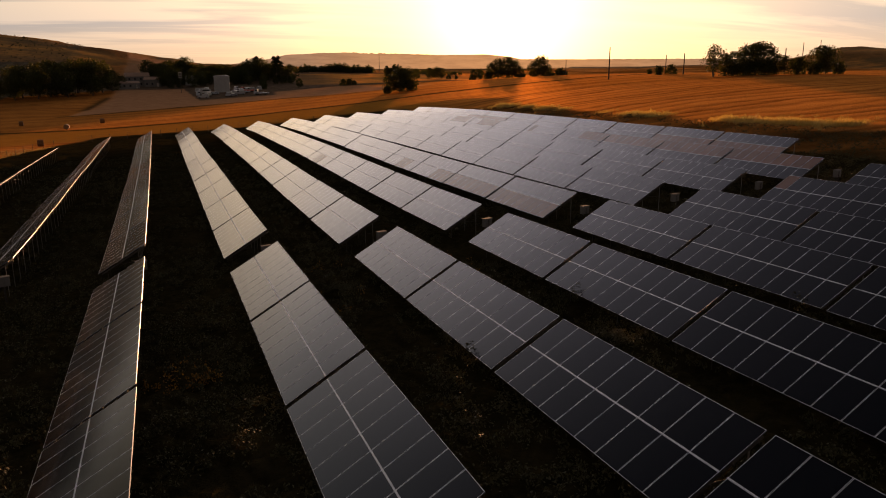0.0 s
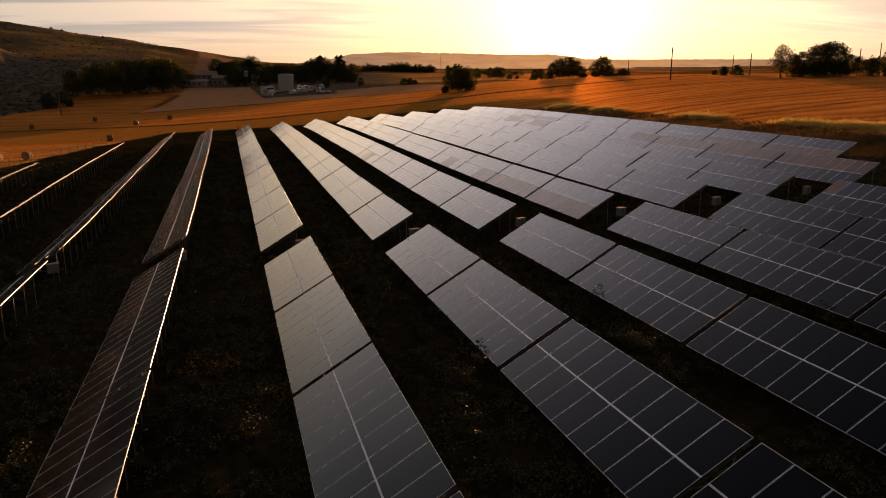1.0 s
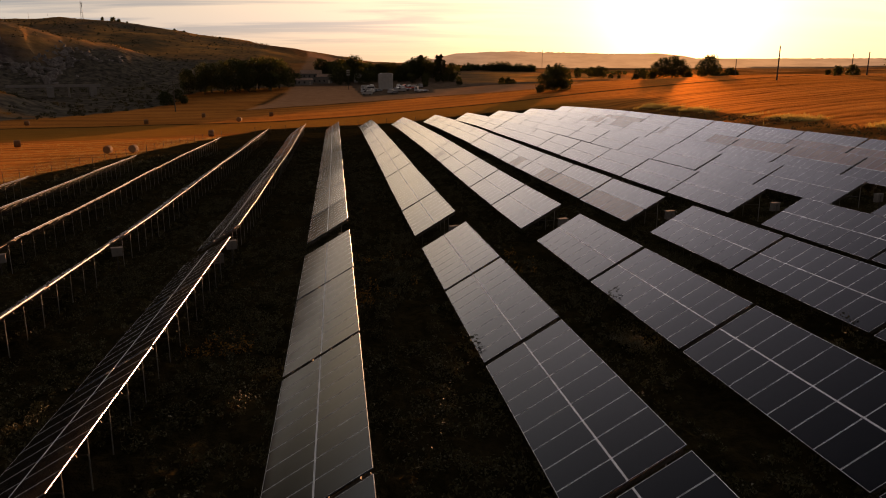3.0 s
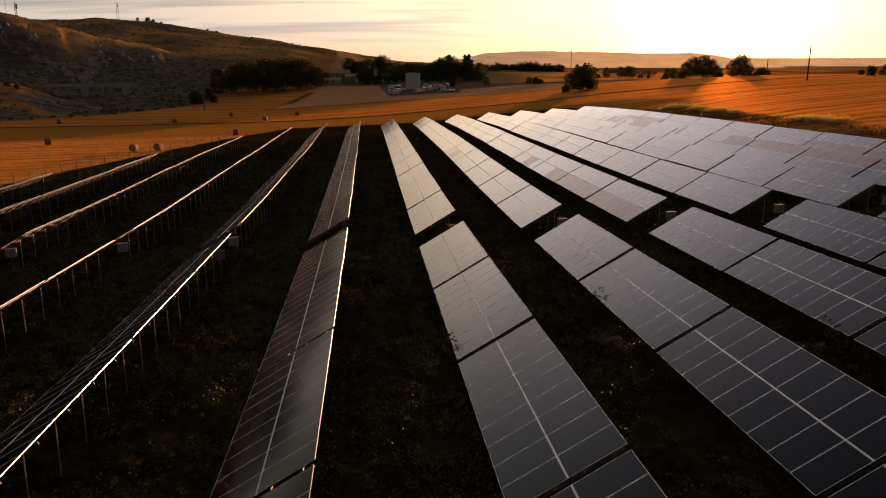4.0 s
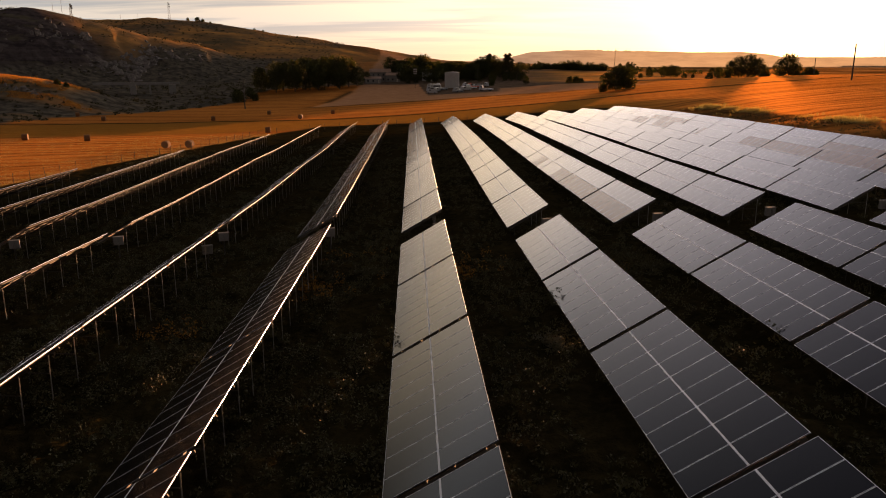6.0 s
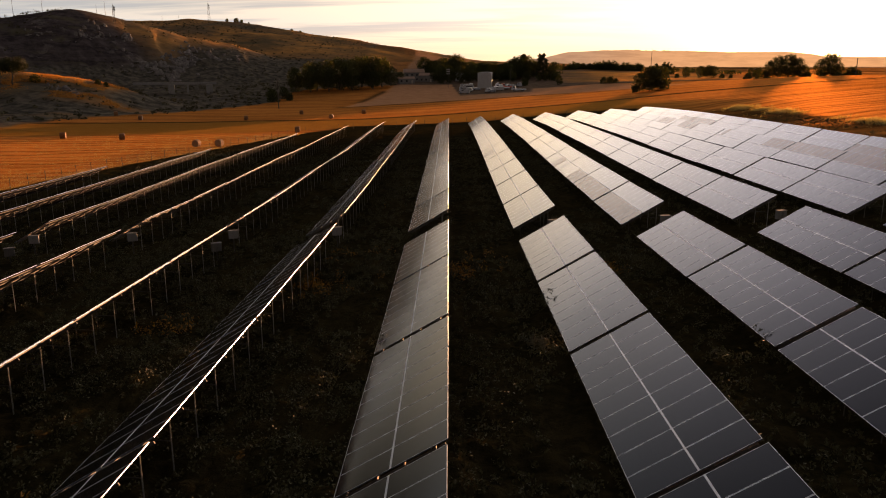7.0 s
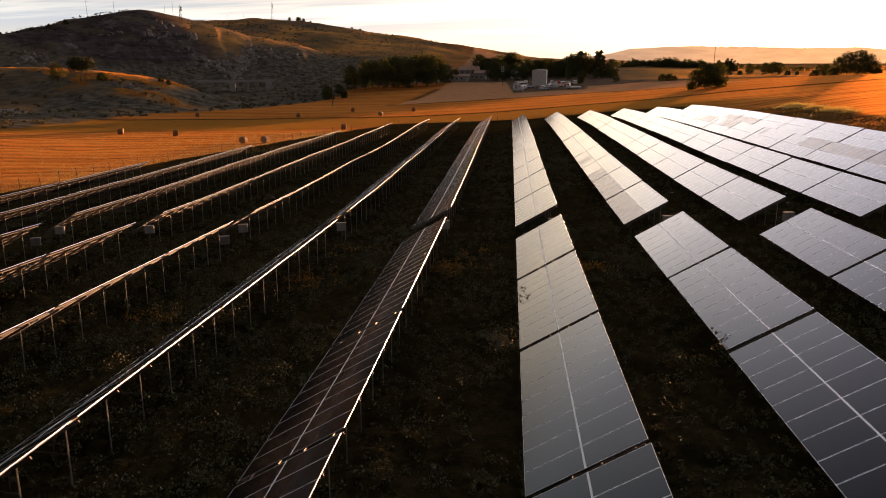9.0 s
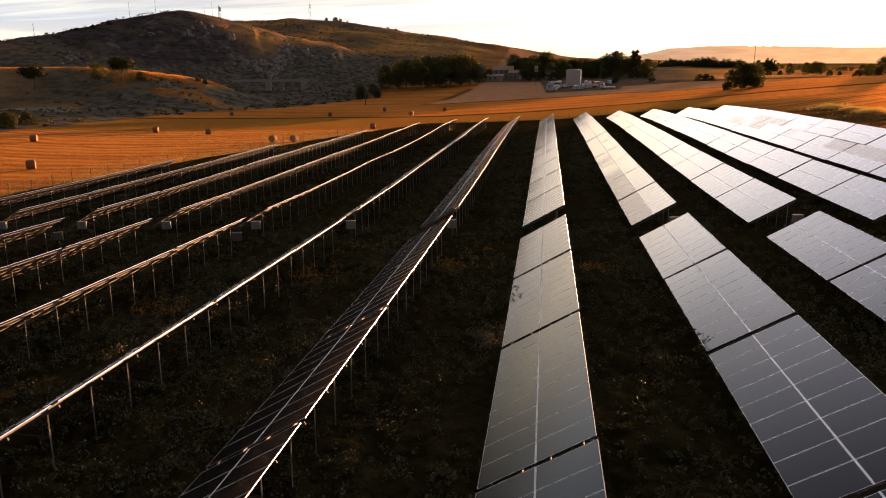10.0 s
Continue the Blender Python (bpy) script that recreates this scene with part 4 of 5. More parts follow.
def build_trees():
    kinds = {
        "oak": make_tree(11, 12, 11, 0.22, M_LEAF, 0.34, 46, 62, "broad dark-leaved tree with a dense crown in a grove"),
        "oak2": make_tree(12, 11, 9, 0.18, M_LEAF, 0.32, 40, 62, "dense rounded dark green tree at the field edge"),
        "tall": make_tree(13, 14, 6, 0.12, M_PINE, 0.30, 44, 55, "tall narrow dark conifer in the tree line", shape="tall"),
        "open": make_tree(14, 10, 8.5, 0.30, M_LEAF, 0.24, 34, 64, "open-crowned tree with sky showing between its limbs"),
        "pine": make_tree(15, 8, 9, 0.70, M_PINE, 0.26, 44, 95, "flat-topped umbrella tree on the grassy knoll", shape="flat"),
        "bush": make_tree(16, 3.2, 4.6, 0.05, M_LEAF, 0.22, 26, 46, "rounded dark green bush in the open field", "bush", "bush"),
    }
    r = random.Random(5)
    cx, cy = 20.0, -4.0

    def far(x, y, s=0.92):
        return cx + (x - cx) * s, cy + (y - cy) * s

    spots = []
    # grove below the hill
    for x, y, size in ((-81, 455, 1.15), (-74, 470, 1.2), (-69, 462, 1.3), (-62, 474, 1.35), (-55, 462, 1.55), (-49, 471, 1.6), (-43, 482, 1.5), (-36, 474, 1.4), (-30, 482, 1.3), (-25, 490, 1.1), (-60, 452, 1.0), (-46, 456, 1.1), (-34, 464, 1.0), (-84, 470, 0.9), (-71, 450, 0.9)):
        spots.append((*far(x, y), r.choice(("oak", "oak2")), size, r.uniform(0, 360)))
    # tree line behind the yard, tallest beside the farmhouse, with two higher crowns farther along
    for k in range(54):
        x = -1 + 84 * k / 53 + r.uniform(-1.5, 1.5)
        y = 505 + 12 * math.sin(k * 0.33) + r.uniform(-8, 8)
        kind, size = r.choice(("oak", "oak2", "oak2")), r.uniform(0.85, 1.05)
        if x < 24:
            size *= 1.28
        elif abs(x - 64) < 4 or abs(x - 77) < 3:
            kind, size = r.choice(("oak", "tall")), size * 1.22
        spots.append((x, y, kind, size, r.uniform(0, 360)))
    # darker trees in front of it, round the farmhouse and the yard
    for x, y, size in ((9, 459, 1.05), (14, 463, 0.9), (22, 466, 0.95), (27, 470, 0.8), (6, 480, 1.0), (62, 458, 0.55), (79, 431, 0.5), (72, 474, 0.45), (77, 478, 0.5), (82, 476, 0.42), (-17, 470, 0.7), (34, 484, 0.8), (48, 482, 0.7), (41, 476, 0.6), (55, 470, 0.55), (66, 486, 0.6)):
        spots.append((x, y, "oak2", size, r.uniform(0, 360)))
    # bushes on the plain, the big round one by the straw field, trees toward the sun
    spots += [(90, 276, "oak2", 0.92, 10), (94, 278, "oak", 0.80, 90), (87, 279, "oak2", 0.70, 200), (92, 280, "oak2", 0.85, 130), (96.5, 281, "bush", 1.3, 40), (85, 277, "bush", 0.9, 70)]
    spots += [(106, 435, "bush", 1.25, 0), (109.5, 434, "bush", 1.3, 50), (113, 436, "bush", 0.9, 20), (60, 438, "bush", 1.0, 80), (58, 428, "bush", 0.8, 10)]
    for x, y, kind, size in ((168, 480, "oak2", 0.62), (163, 482, "bush", 0.9), (177, 478, "oak2", 0.72), (181, 476, "oak", 0.7), (185, 477, "oak2", 0.72), (190, 476, "bush", 0.9), (195, 474, "bush", 0.7), (206, 470, "oak2", 0.6), (210, 469, "oak", 0.6), (152, 482, "bush", 1.1), (157, 484, "bush", 0.9)):
        spots.append((x, y, kind, size, r.uniform(0, 360)))
    # under the sun
    for x, y, kind, size in ((186, 425, "bush", 1.1), (190, 422, "oak2", 0.5), (195, 417, "oak2", 0.86), (199, 415, "oak", 1.05), (203.5, 413, "oak2", 1.22), (207, 412, "oak", 1.0), (210.5, 411, "oak2", 0.8), (218, 404, "oak2", 0.95), (221.5, 402, "oak", 1.05), (224.5, 401, "oak2", 0.75), (194, 420, "bush", 1.5), (212, 409, "bush", 1.3), (228, 399, "bush", 1.1), (233, 396, "bush", 0.8), (211.8, 363, "bush", 1.4), (216, 366, "bush", 1.2), (206, 364, "bush", 0.8)):
        spots.append((x, y, kind, size, r.uniform(0, 360)))
    # on the rise to the right
    for x, y, kind, size in ((157, 178.5, "open", 0.95), (161.8, 179, "oak2", 0.60), (163.6, 177.3, "oak2", 0.68), (165.9, 175, "oak", 0.74), (168, 173.1, "oak2", 0.92), (169.6, 171.5, "oak", 0.74), (172, 169.1, "oak2", 0.56), (173.5, 167.6, "oak2", 0.5), (176.2, 165.2, "bush", 1.45), (180, 161.5, "oak2", 0.74), (181.5, 160.3, "oak", 0.6),
                             (162.8, 176.8, "bush", 1.2), (165, 174, "bush", 1.1), (167.2, 172.4, "bush", 1.3), (170, 170, "bush", 1.2), (178.6, 161.8, "bush", 1.0), (184.5, 158.5, "bush", 1.0), (172, 224, "bush", 0.9), (176, 222, "bush", 1.0), (180, 240, "bush", 0.6)):
        spots.append((x, y, kind, size, r.uniform(0, 360)))
    # knoll and valley on the left
    for x, y, kind, size in ((-184, 268, "pine", 1.1), (-162, 278, "open", 0.85), (-153.5, 281, "pine", 1.12), (-148, 286, "bush", 1.0), (-130, 300, "bush", 0.7), (-127, 301, "bush", 0.6), (-109, 157, "bush", 1.25), (-112, 168, "bush", 1.0), (-114, 152, "bush", 1.0), (-72, 360, "bush", 1.4), (-70, 375, "oak2", 0.6), (-76, 372, "bush", 1.6), (-66, 368, "bush", 1.1)):
        spots.append((x, y, kind, size, r.uniform(0, 360)))
    # trees on the skyline of the hill
    for x, y, size in ((-300, 512, 0.9), (-305, 500, 0.8), (-313, 492, 0.8), (-318, 484, 0.7), (-325, 476, 0.7), (-262, 593, 0.6), (-255, 600, 0.5), (-250, 606, 0.6), (-228, 858, 1.6), (-222, 857, 1.2), (-213, 854, 0.8), (-160, 832, 0.9), (-150, 829, 0.8), (-110, 806, 0.7), (-240, 862, 1.0)):
        spots.append((x, y, "bush", size, r.uniform(0, 360)))
    plant(kinds, spots)
    # far woods beyond the pale fields: too many to count
    rnd, lumps = np.random.RandomState(29), []
    for x0, x1, y0, y1, high, count in ((112, 136, 598, 606, 5.5, 60), (132, 148, 590, 600, 8.0, 60), (143, 168, 584, 598, 6.5, 80), (163, 176, 528, 540, 9.0, 60), (84, 116, 585, 600, 4.0, 50), (176, 236, 560, 600, 3.5, 70)):
        for k in range(count):
            x, y = r.uniform(x0, x1), r.uniform(y0, y1)
            top = high * r.uniform(0.35, 0.75) * (1.35 if r.random() < 0.2 else 1)
            for z in np.arange(0.6, top, 1.5):
                wide = (2.6 if high < 8.5 else 1.5) * (1 - 0.45 * z / top)
                lumps.append((x + r.uniform(-0.4, 0.4), y, float(ground(x, y)) + z, wide))
    tagged(new("far_woods", leaf_cloud("far_woods", rnd, lumps, 34, 0.5, M_LEAF, 0.8)), "dark mixed woods and hedges on the far plain", "woods", kind="stuff")
    # scrub on the rough slope and the hill: too many to count
    rnd, lumps = np.random.RandomState(31), []
    for k in range(480):
        y = r.uniform(150, 470)
        edge_x = float(np.interp(y, (146, 172, 204, 251, 311, 361, 412, 470), (-102, -104, -105, -96, -81, -73, -69, -55)))
        x = edge_x - 2 - abs(r.gauss(0, 60))
        s = r.uniform(0.5, 1.5) * (1.5 if r.random() < 0.12 else 1)
        lumps.append((x, y, float(ground(x, y)) + 0.35 * s, s))
    for k in range(1500):
        x, y = r.uniform(-380, -60), r.uniform(430, 840)
        s = r.uniform(0.5, 1.5) if r.random() < 0.8 else r.uniform(1.5, 2.8)
        lumps.append((x, y, float(ground(x, y)) + 0.3 * s, s))
    tagged(new("scrub", leaf_cloud("scrub", rnd, lumps, 30, 0.32, M_LEAF_DRY, 0.65)), "low dry scrub scattered over the rough slope", "scrub", kind="stuff")


build_trees()


# Poles and masts
def utility_pole(high, arms, label, wood=M_BARK):
    t = thing("utility_pole", label, "pole", "poles across the plain")
    bm = bmesh.new()
    rod(bm, (0, 0, -1), (0, 0, high), 0.24, 0.15, 10)
    part("shaft", bm_mesh("shaft", bm, wood), t)
    for k in range(arms):
        bm = bmesh.new()
        box(bm, (2.4, 0.12, 0.14), Matrix.Translation((0, 0.12, high - 0.35 - 0.9 * k)), 0.02)
        part("crossarm", bm_mesh("crossarm", bm, wood), t)
        for x in (-1.05, -0.4, 0.4, 1.05):
            bm = bmesh.new()
            rod(bm, (x, 0.12, high - 0.28 - 0.9 * k), (x, 0.12, high + 0.02 - 0.9 * k), 0.05, 0.03, 8)
            part("insulator", bm_mesh("insulator", bm, M_WHITE), t)
    return t


def lattice_mast(high, wide, label):
    t = thing("antenna_mast", label, "mast", "masts on the hill")
    bm = bmesh.new()
    for sx, sy in ((-1, -1), (1, -1), (1, 1), (-1, 1)):
        rod(bm, (sx * wide / 2, sy * wide / 2, -1), (sx * wide / 5, sy * wide / 5, high * 0.9), 0.10, 0.07, 5)
    n = 10
    for k in range(n):
        z0, z1 = high * 0.9 * k / n, high * 0.9 * (k + 1) / n
        w0, w1 = wide / 2 - (wide * 0.3) * k / n, wide / 2 - (wide * 0.3) * (k + 1) / n
        for a, b in (((-w0, -w0, z0), (w1, -w1, z1)), ((w0, -w0, z0), (w1, w1, z1)), ((w0, w0, z0), (-w1, w1, z1)), ((-w0, w0, z0), (-w1, -w1, z1))):
            rod(bm, a, b, 0.05, 0.05, 4)
    part("lattice", bm_mesh("lattice", bm, M_STEEL), t)
    bm = bmesh.new()
    rod(bm, (0, 0, high * 0.88), (0, 0, high), 0.08, 0.03, 6)
    part("aerial", bm_mesh("aerial", bm, M_STEEL), t)
    for k, z in enumerate((0.78, 0.66)):
        bm = bmesh.new()
        rod(bm, (wide * 0.3, -0.2, high * z), (wide * 0.3 + 0.1, -0.9, high * z), 0.7, 0.75, 12)
        part("dish", bm_mesh("dish", bm, M_WHITE), t)
    return t


def thin_mast(high, label):
    t = thing("thin_mast", label, "mast", "masts on the hill")
    bm = bmesh.new()
    rod(bm, (0, 0, -1), (0, 0, high), 0.16, 0.07, 7)
    part("shaft", bm_mesh("shaft", bm, M_STEEL), t)
    bm = bmesh.new()
    rod(bm, (-0.6, 0, high * 0.93), (0.6, 0, high * 0.93), 0.05, 0.05, 5)
    part("aerial", bm_mesh("aerial", bm, M_STEEL), t)
    return t


def stand(t, x, y, turn=0.0):
    t.matrix_basis = pose(x, y, float(ground(x, y)), 0, 0, turn)


def build_poles():
    p = utility_pole(12.6, 1, "weathered pole with a crossarm standing in the straw field")
    stand(p, -60.5, 319.7, 25)
    for x, y, high, arms in ((142, 211, 10.4, 0), (238, 305, 9, 1), (176, 215.4, 7.2, 0), (283, 264, 13, 2), (219, 212, 8.6, 1), (343.5, 309, 17, 0), (183, 620, 17, 0), (196, 330, 8, 0)):
        stand(utility_pole(high, arms, "slim pole standing on the open plain against the sky" if not arms else "pole with crossarm and insulators on the open plain"), x, y, random.uniform(0, 90))
    stand(lattice_mast(13, 1.6, "short steel lattice radio mast on the near hill"), -232, 552, 40)
    stand(lattice_mast(21, 2.6, "steel lattice radio mast on the hill crest"), -266, 880, 15)
    for x, y, high in ((-291, 526, 12), (-282, 548, 13), (-262, 590, 10), (-258, 596, 15), (-320, 877, 8), (-300, 876, 7), (-330, 470, 9)):
        stand(thin_mast(high, "thin steel aerial mast on the hill crest"), x, y, random.uniform(0, 180))
    for x, y in ((356, 2170), (372, 2166)):
        stand(utility_pole(24, 1, "distant tall pole on the far ridge"), x, y, 10)


build_poles()


# Pale limestone breaking out of the hillside: too many stones to count
def build_outcrops():
    r, verts, faces = random.Random(9), [], []

    def stone(x, y, wide, high):
        start, sides = len(verts), 7
        z, lean = float(ground(x, y)) - 0.55 * high, r.uniform(-0.5, 0.5) * high
        for i, (up_, share) in enumerate(((0, 1.2), (0.5, 1.0), (0.85, 0.8), (1.0, 0.5))):
            for k in range(sides):
                a, q = 2 * math.pi * (k + 0.3 * i) / sides, wide / 2 * share * r.uniform(0.5, 1.25)
                verts.append((x + lean * up_ + q * math.cos(a), y + q * math.sin(a), z + 1.3 * high * (up_ + r.uniform(-0.16, 0.16))))
        for i in range(3):
            for k in range(sides):
                p, q = start + i * sides + k, start + i * sides + (k + 1) % sides
                faces.append((p, q, q + sides, p + sides))
        faces.append(tuple(start + 3 * sides + k for k in range(sides)))

    for k in range(120):
        t = r.random()
        stone(-183 + 10 * t + r.gauss(0, 6.5), 497 + 55 * t + r.gauss(0, 6), r.uniform(2.0, 6.5), r.uniform(0.8, 3.4))
    for cx, cy, n, spread in ((-235, 507, 20, 3), (-214, 531, 14, 3), (-256, 500, 16, 8), (-275, 435, 40, 9), (-134, 282, 12, 3), (-195, 500, 26, 10), (-225, 520, 16, 12), (-160, 560, 14, 14)):
        for k in range(n):
            stone(cx + r.gauss(0, spread), cy + r.gauss(0, spread * 0.6), r.uniform(1.0, 3.6), r.uniform(0.8, 3.2) if cy > 500 else r.uniform(0.4, 1.4))
    tagged(new("limestone_outcrops", mesh_of("limestone_outcrops", verts, faces, (M_LIMESTONE,))), "pale weathered limestone breaking out of the hillside", "rocks", kind="stuff")


build_outcrops()


# Bridge and road bank below the hill
def build_bridge():
    t = thing("road_bridge", "grey concrete road bridge on piers below the rocky hill", "bridge")
    a, b = Vector((-142, 415.5, 0.2)), Vector((-124.5, 421.8, 0.2))
    long = (b - a).length
    turn = math.degrees(math.atan2(b.y - a.y, b.x - a.x))
    t.matrix_basis = pose(a.x, a.y, a.z, 0, 0, turn)
    bm = bmesh.new()
    box(bm, (long + 26, 7.0, 0.8), Matrix.Translation((long / 2 - 8, 0, -0.4)), 0.05)
    part("deck", bm_mesh("deck", bm, M_CONCRETE), t)
    for s in (-1, 1):
        bm = bmesh.new()
        box(bm, (long + 26, 0.25, 0.5), Matrix.Translation((long / 2 - 8, s * 3.3, 0.25)), 0.03)
        part("parapet", bm_mesh("parapet", bm, M_CONCRETE), t)
    for x in (long * 0.42,):
        bm = bmesh.new()
        box(bm, (0.9, 5.6, 9), Matrix.Translation((x, 0, -5.3)), 0.06)
        part("pier", bm_mesh("pier", bm, M_CONCRETE), t)
    for x in (-1, long + 1):
        bm = bmesh.new()
        box(bm, (3.4, 8, 9), Matrix.Translation((x, 0, -5.35)), 0.1)
        part("abutment", bm_mesh("abutment", bm, M_CONCRETE), t)


build_bridge()


# Buildings
def window(parent, x, z, wide, high, face, depth=0.12):
    """A sunk window in the wall that faces -y at the given face."""
    bm = bmesh.new()
    for dx, dz, lx, lz in ((-wide / 2, 0, 0.12, high + 0.12), (wide / 2, 0, 0.12, high + 0.12), (0, high / 2, wide, 0.12), (0, -high / 2, wide, 0.12)):
        box(bm, (lx, 0.16, lz), Matrix.Translation((x + dx, face - 0.03, z + dz)))
    f = part("window", bm_mesh("window_frame", bm, M_PLASTER), parent)
    bm = bmesh.new()
    box(bm, (wide - 0.12, 0.05, high - 0.12), Matrix.Translation((x, face - 0.02, z)))
    part("pane", bm_mesh("pane", bm, M_DARK), f)


def house(label, wide, deep, high, roof_high, at, turn, wall_mat, cols, rows, flat=False):
    t = thing("house", label, "house", "farm buildings")
    stand(t, *at, turn)
    bm = bmesh.new()
    box(bm, (wide, deep, high + 2), Matrix.Translation((0, 0, high / 2 - 1)), 0.03)
    part("wall", bm_mesh("wall", bm, wall_mat), t)
    bm = bmesh.new()
    if flat:
        box(bm, (wide + 0.3, deep + 0.3, 0.35), Matrix.Translation((0, 0, high + 0.15)), 0.04)
    else:
        e, h = 0.45, high
        v = [bm.verts.new(p) for p in ((-wide / 2 - e, -deep / 2 - e, h - 0.1), (wide / 2 + e, -deep / 2 - e, h - 0.1), (wide / 2 + e, deep / 2 + e, h - 0.1), (-wide / 2 - e, deep / 2 + e, h - 0.1), (-wide / 2 - e, 0, h + roof_high), (wide / 2 + e, 0, h + roof_high))]
        for f in ((0, 1, 5, 4), (2, 3, 4, 5), (0, 4, 3), (1, 2, 5), (3, 2, 1, 0)):
            bm.faces.new([v[k] for k in f])
    roof = part("roof", bm_mesh("roof", bm, M_ROOF if not flat else M_CONCRETE), t)
    if not flat:
        bm = bmesh.new()
        box(bm, (0.7, 0.7, 1.6), Matrix.Translation((wide * 0.25, 0.6, high + roof_high)), 0.04)
        part("chimney", bm_mesh("chimney", bm, wall_mat), roof)
    for c in range(cols):
        for r_ in range(rows):
            window(t, (c - (cols - 1) / 2) * wide / cols, 1.5 + 2.9 * r_, 1.1, 1.3, -deep / 2)
    bm = bmesh.new()
    box(bm, (1.1, 0.12, 2.1), Matrix.Translation((wide / 2 - 1.5, -deep / 2 - 0.03, 1.05)), 0.02)
    part("door", bm_mesh("door", bm, M_POST), t)
    return t


def build_buildings():
    house("two-storey grey plastered farmhouse with a clay roof among trees", 13, 9, 6.0, 2.2, (-9, 492), 8, M_PLASTER, 4, 2)
    house("weathered pale farmhouse with a tiled roof beside the grove", 9, 8, 4.2, 1.6, (0, 484), -6, M_PLASTER, 3, 1)
    house("low ruined stone outbuilding at the field edge", 10, 6, 3.0, 1.2, (-13, 470), 12, M_CONCRETE, 3, 1)
    house("small flat-roofed white block among the dark trees", 6.5, 6, 5.5, 0, (22, 488), 0, M_WHITE, 2, 1, True)
    house("long low white farm building on the far plain", 9, 6, 2.6, 1.0, (128, 612), -10, M_WHITE, 4, 1)
    house("pale farm shed on the far plain", 8, 6, 2.8, 1.0, (158, 606), 5, M_PLASTER, 3, 1)
    house("low dark farm building among trees on the rise", 11, 6, 2.4, 0.9, (235, 205), 30, M_BARK, 3, 1)
    # tall white shed in the yard
    t = thing("white_shed", "tall windowless white-clad shed standing in the vehicle yard", "shed", "farm buildings")
    stand(t, 35.0, 421, -6)
    bm = bmesh.new()
    box(bm, (8.0, 7, 10), Matrix.Translation((0, 0, 3.1)), 0.06)
    part("wall", bm_mesh("shed_wall", bm, M_WHITE), t)
    bm = bmesh.new()
    v = []
    for k in range(9):
        a = math.pi * k / 8
        for y in (-3.7, 3.7):
            v.append(bm.verts.new((-4.3 * math.cos(a), y, 8.05 + 0.8 * math.sin(a))))
    for k in range(8):
        bm.faces.new((v[2 * k], v[2 * k + 1], v[2 * k + 3], v[2 * k + 2]))
    bm.faces.new(v[0::2])
    bm.faces.new(v[1::2][::-1])
    part("roof", bm_mesh("shed_roof", bm, M_WHITE), t)
    for k in range(7):
        bm = bmesh.new()
        box(bm, (0.10, 0.08, 9.2), Matrix.Translation((-3.6 + 1.2 * k, -3.53, 3.4)))
        part("rib", bm_mesh("rib", bm, M_WHITE), t)


build_buildings()


# Vehicles in the yard
def vehicle(kind, mat, label):
    t = thing(kind, label, "vehicle", "vehicles in the yard")
    forms = {
        "car": (4.3, 1.75, ((0, 0.45), (0.05, 0.85), (1.05, 0.95), (1.65, 1.42), (3.2, 1.45), (3.95, 1.0), (4.25, 0.9), (4.3, 0.45))),
        "van": (5.4, 2.0, ((0, 0.45), (0.05, 1.0), (0.6, 1.25), (1.25, 2.1), (1.6, 2.25), (5.3, 2.3), (5.4, 0.45))),
        "caravan": (6.2, 2.2, ((0, 0.6), (0.0, 1.5), (0.5, 2.6), (5.7, 2.65), (6.2, 1.7), (6.2, 0.6))),
        "truck": (7.5, 2.4, ((0, 0.6), (0.05, 1.5), (0.4, 2.7), (1.9, 2.75), (2.0, 1.25), (7.5, 1.25), (7.5, 0.7))),
    }
    long, wide, outline = forms[kind]
    bm = bmesh.new()
    left = [bm.verts.new((x - long / 2, -wide / 2 + (0.12 if z > 1.1 else 0), z)) for x, z in outline]
    right = [bm.verts.new((x - long / 2, wide / 2 - (0.12 if z > 1.1 else 0), z)) for x, z in outline]
    n = len(outline)
    for k in range(n):
        bm.faces.new((left[k], left[(k + 1) % n], right[(k + 1) % n], right[k]))
    bm.faces.new(left)
    bm.faces.new(right[::-1])
    bmesh.ops.bevel(bm, geom=bm.edges[:], offset=0.06, segments=2, affect="EDGES")
    part("body", bm_mesh("body", bm, mat), t)
    zw = {"car": (1.15, 0.3, 0.45, 3.1), "van": (1.75, 0.45, 0.85, 1.9), "caravan": (1.8, 0.6, 1.2, 4.8), "truck": (2.1, 0.5, 0.5, 1.5)}[kind]
    for s in (-1, 1):
        bm = bmesh.new()
        box(bm, (zw[3] - zw[2], 0.03, zw[1]), Matrix.Translation(((zw[2] + zw[3]) / 2 + 0.5 - long / 2, s * (wide / 2 - 0.055), zw[0])))
        part("side_window", bm_mesh("side_window", bm, M_DARK), t)
    for x in (0.18, 0.8):
        for s in (-1, 1):
            bm = bmesh.new()
            rod(bm, (long * (x - 0.5), s * (wide / 2 - 0.2), 0.36), (long * (x - 0.5), s * (wide / 2 + 0.01), 0.36), 0.36, 0.36, 14)
            wheel = part("wheel", bm_mesh("wheel", bm, M_TYRE), t)
            bm = bmesh.new()
            rod(bm, (long * (x - 0.5), s * (wide / 2 - 0.1), 0.36), (long * (x - 0.5), s * (wide / 2 + 0.025), 0.36), 0.2, 0.18, 10)
            part("rim", bm_mesh("rim", bm, M_STEEL), wheel)
    return t


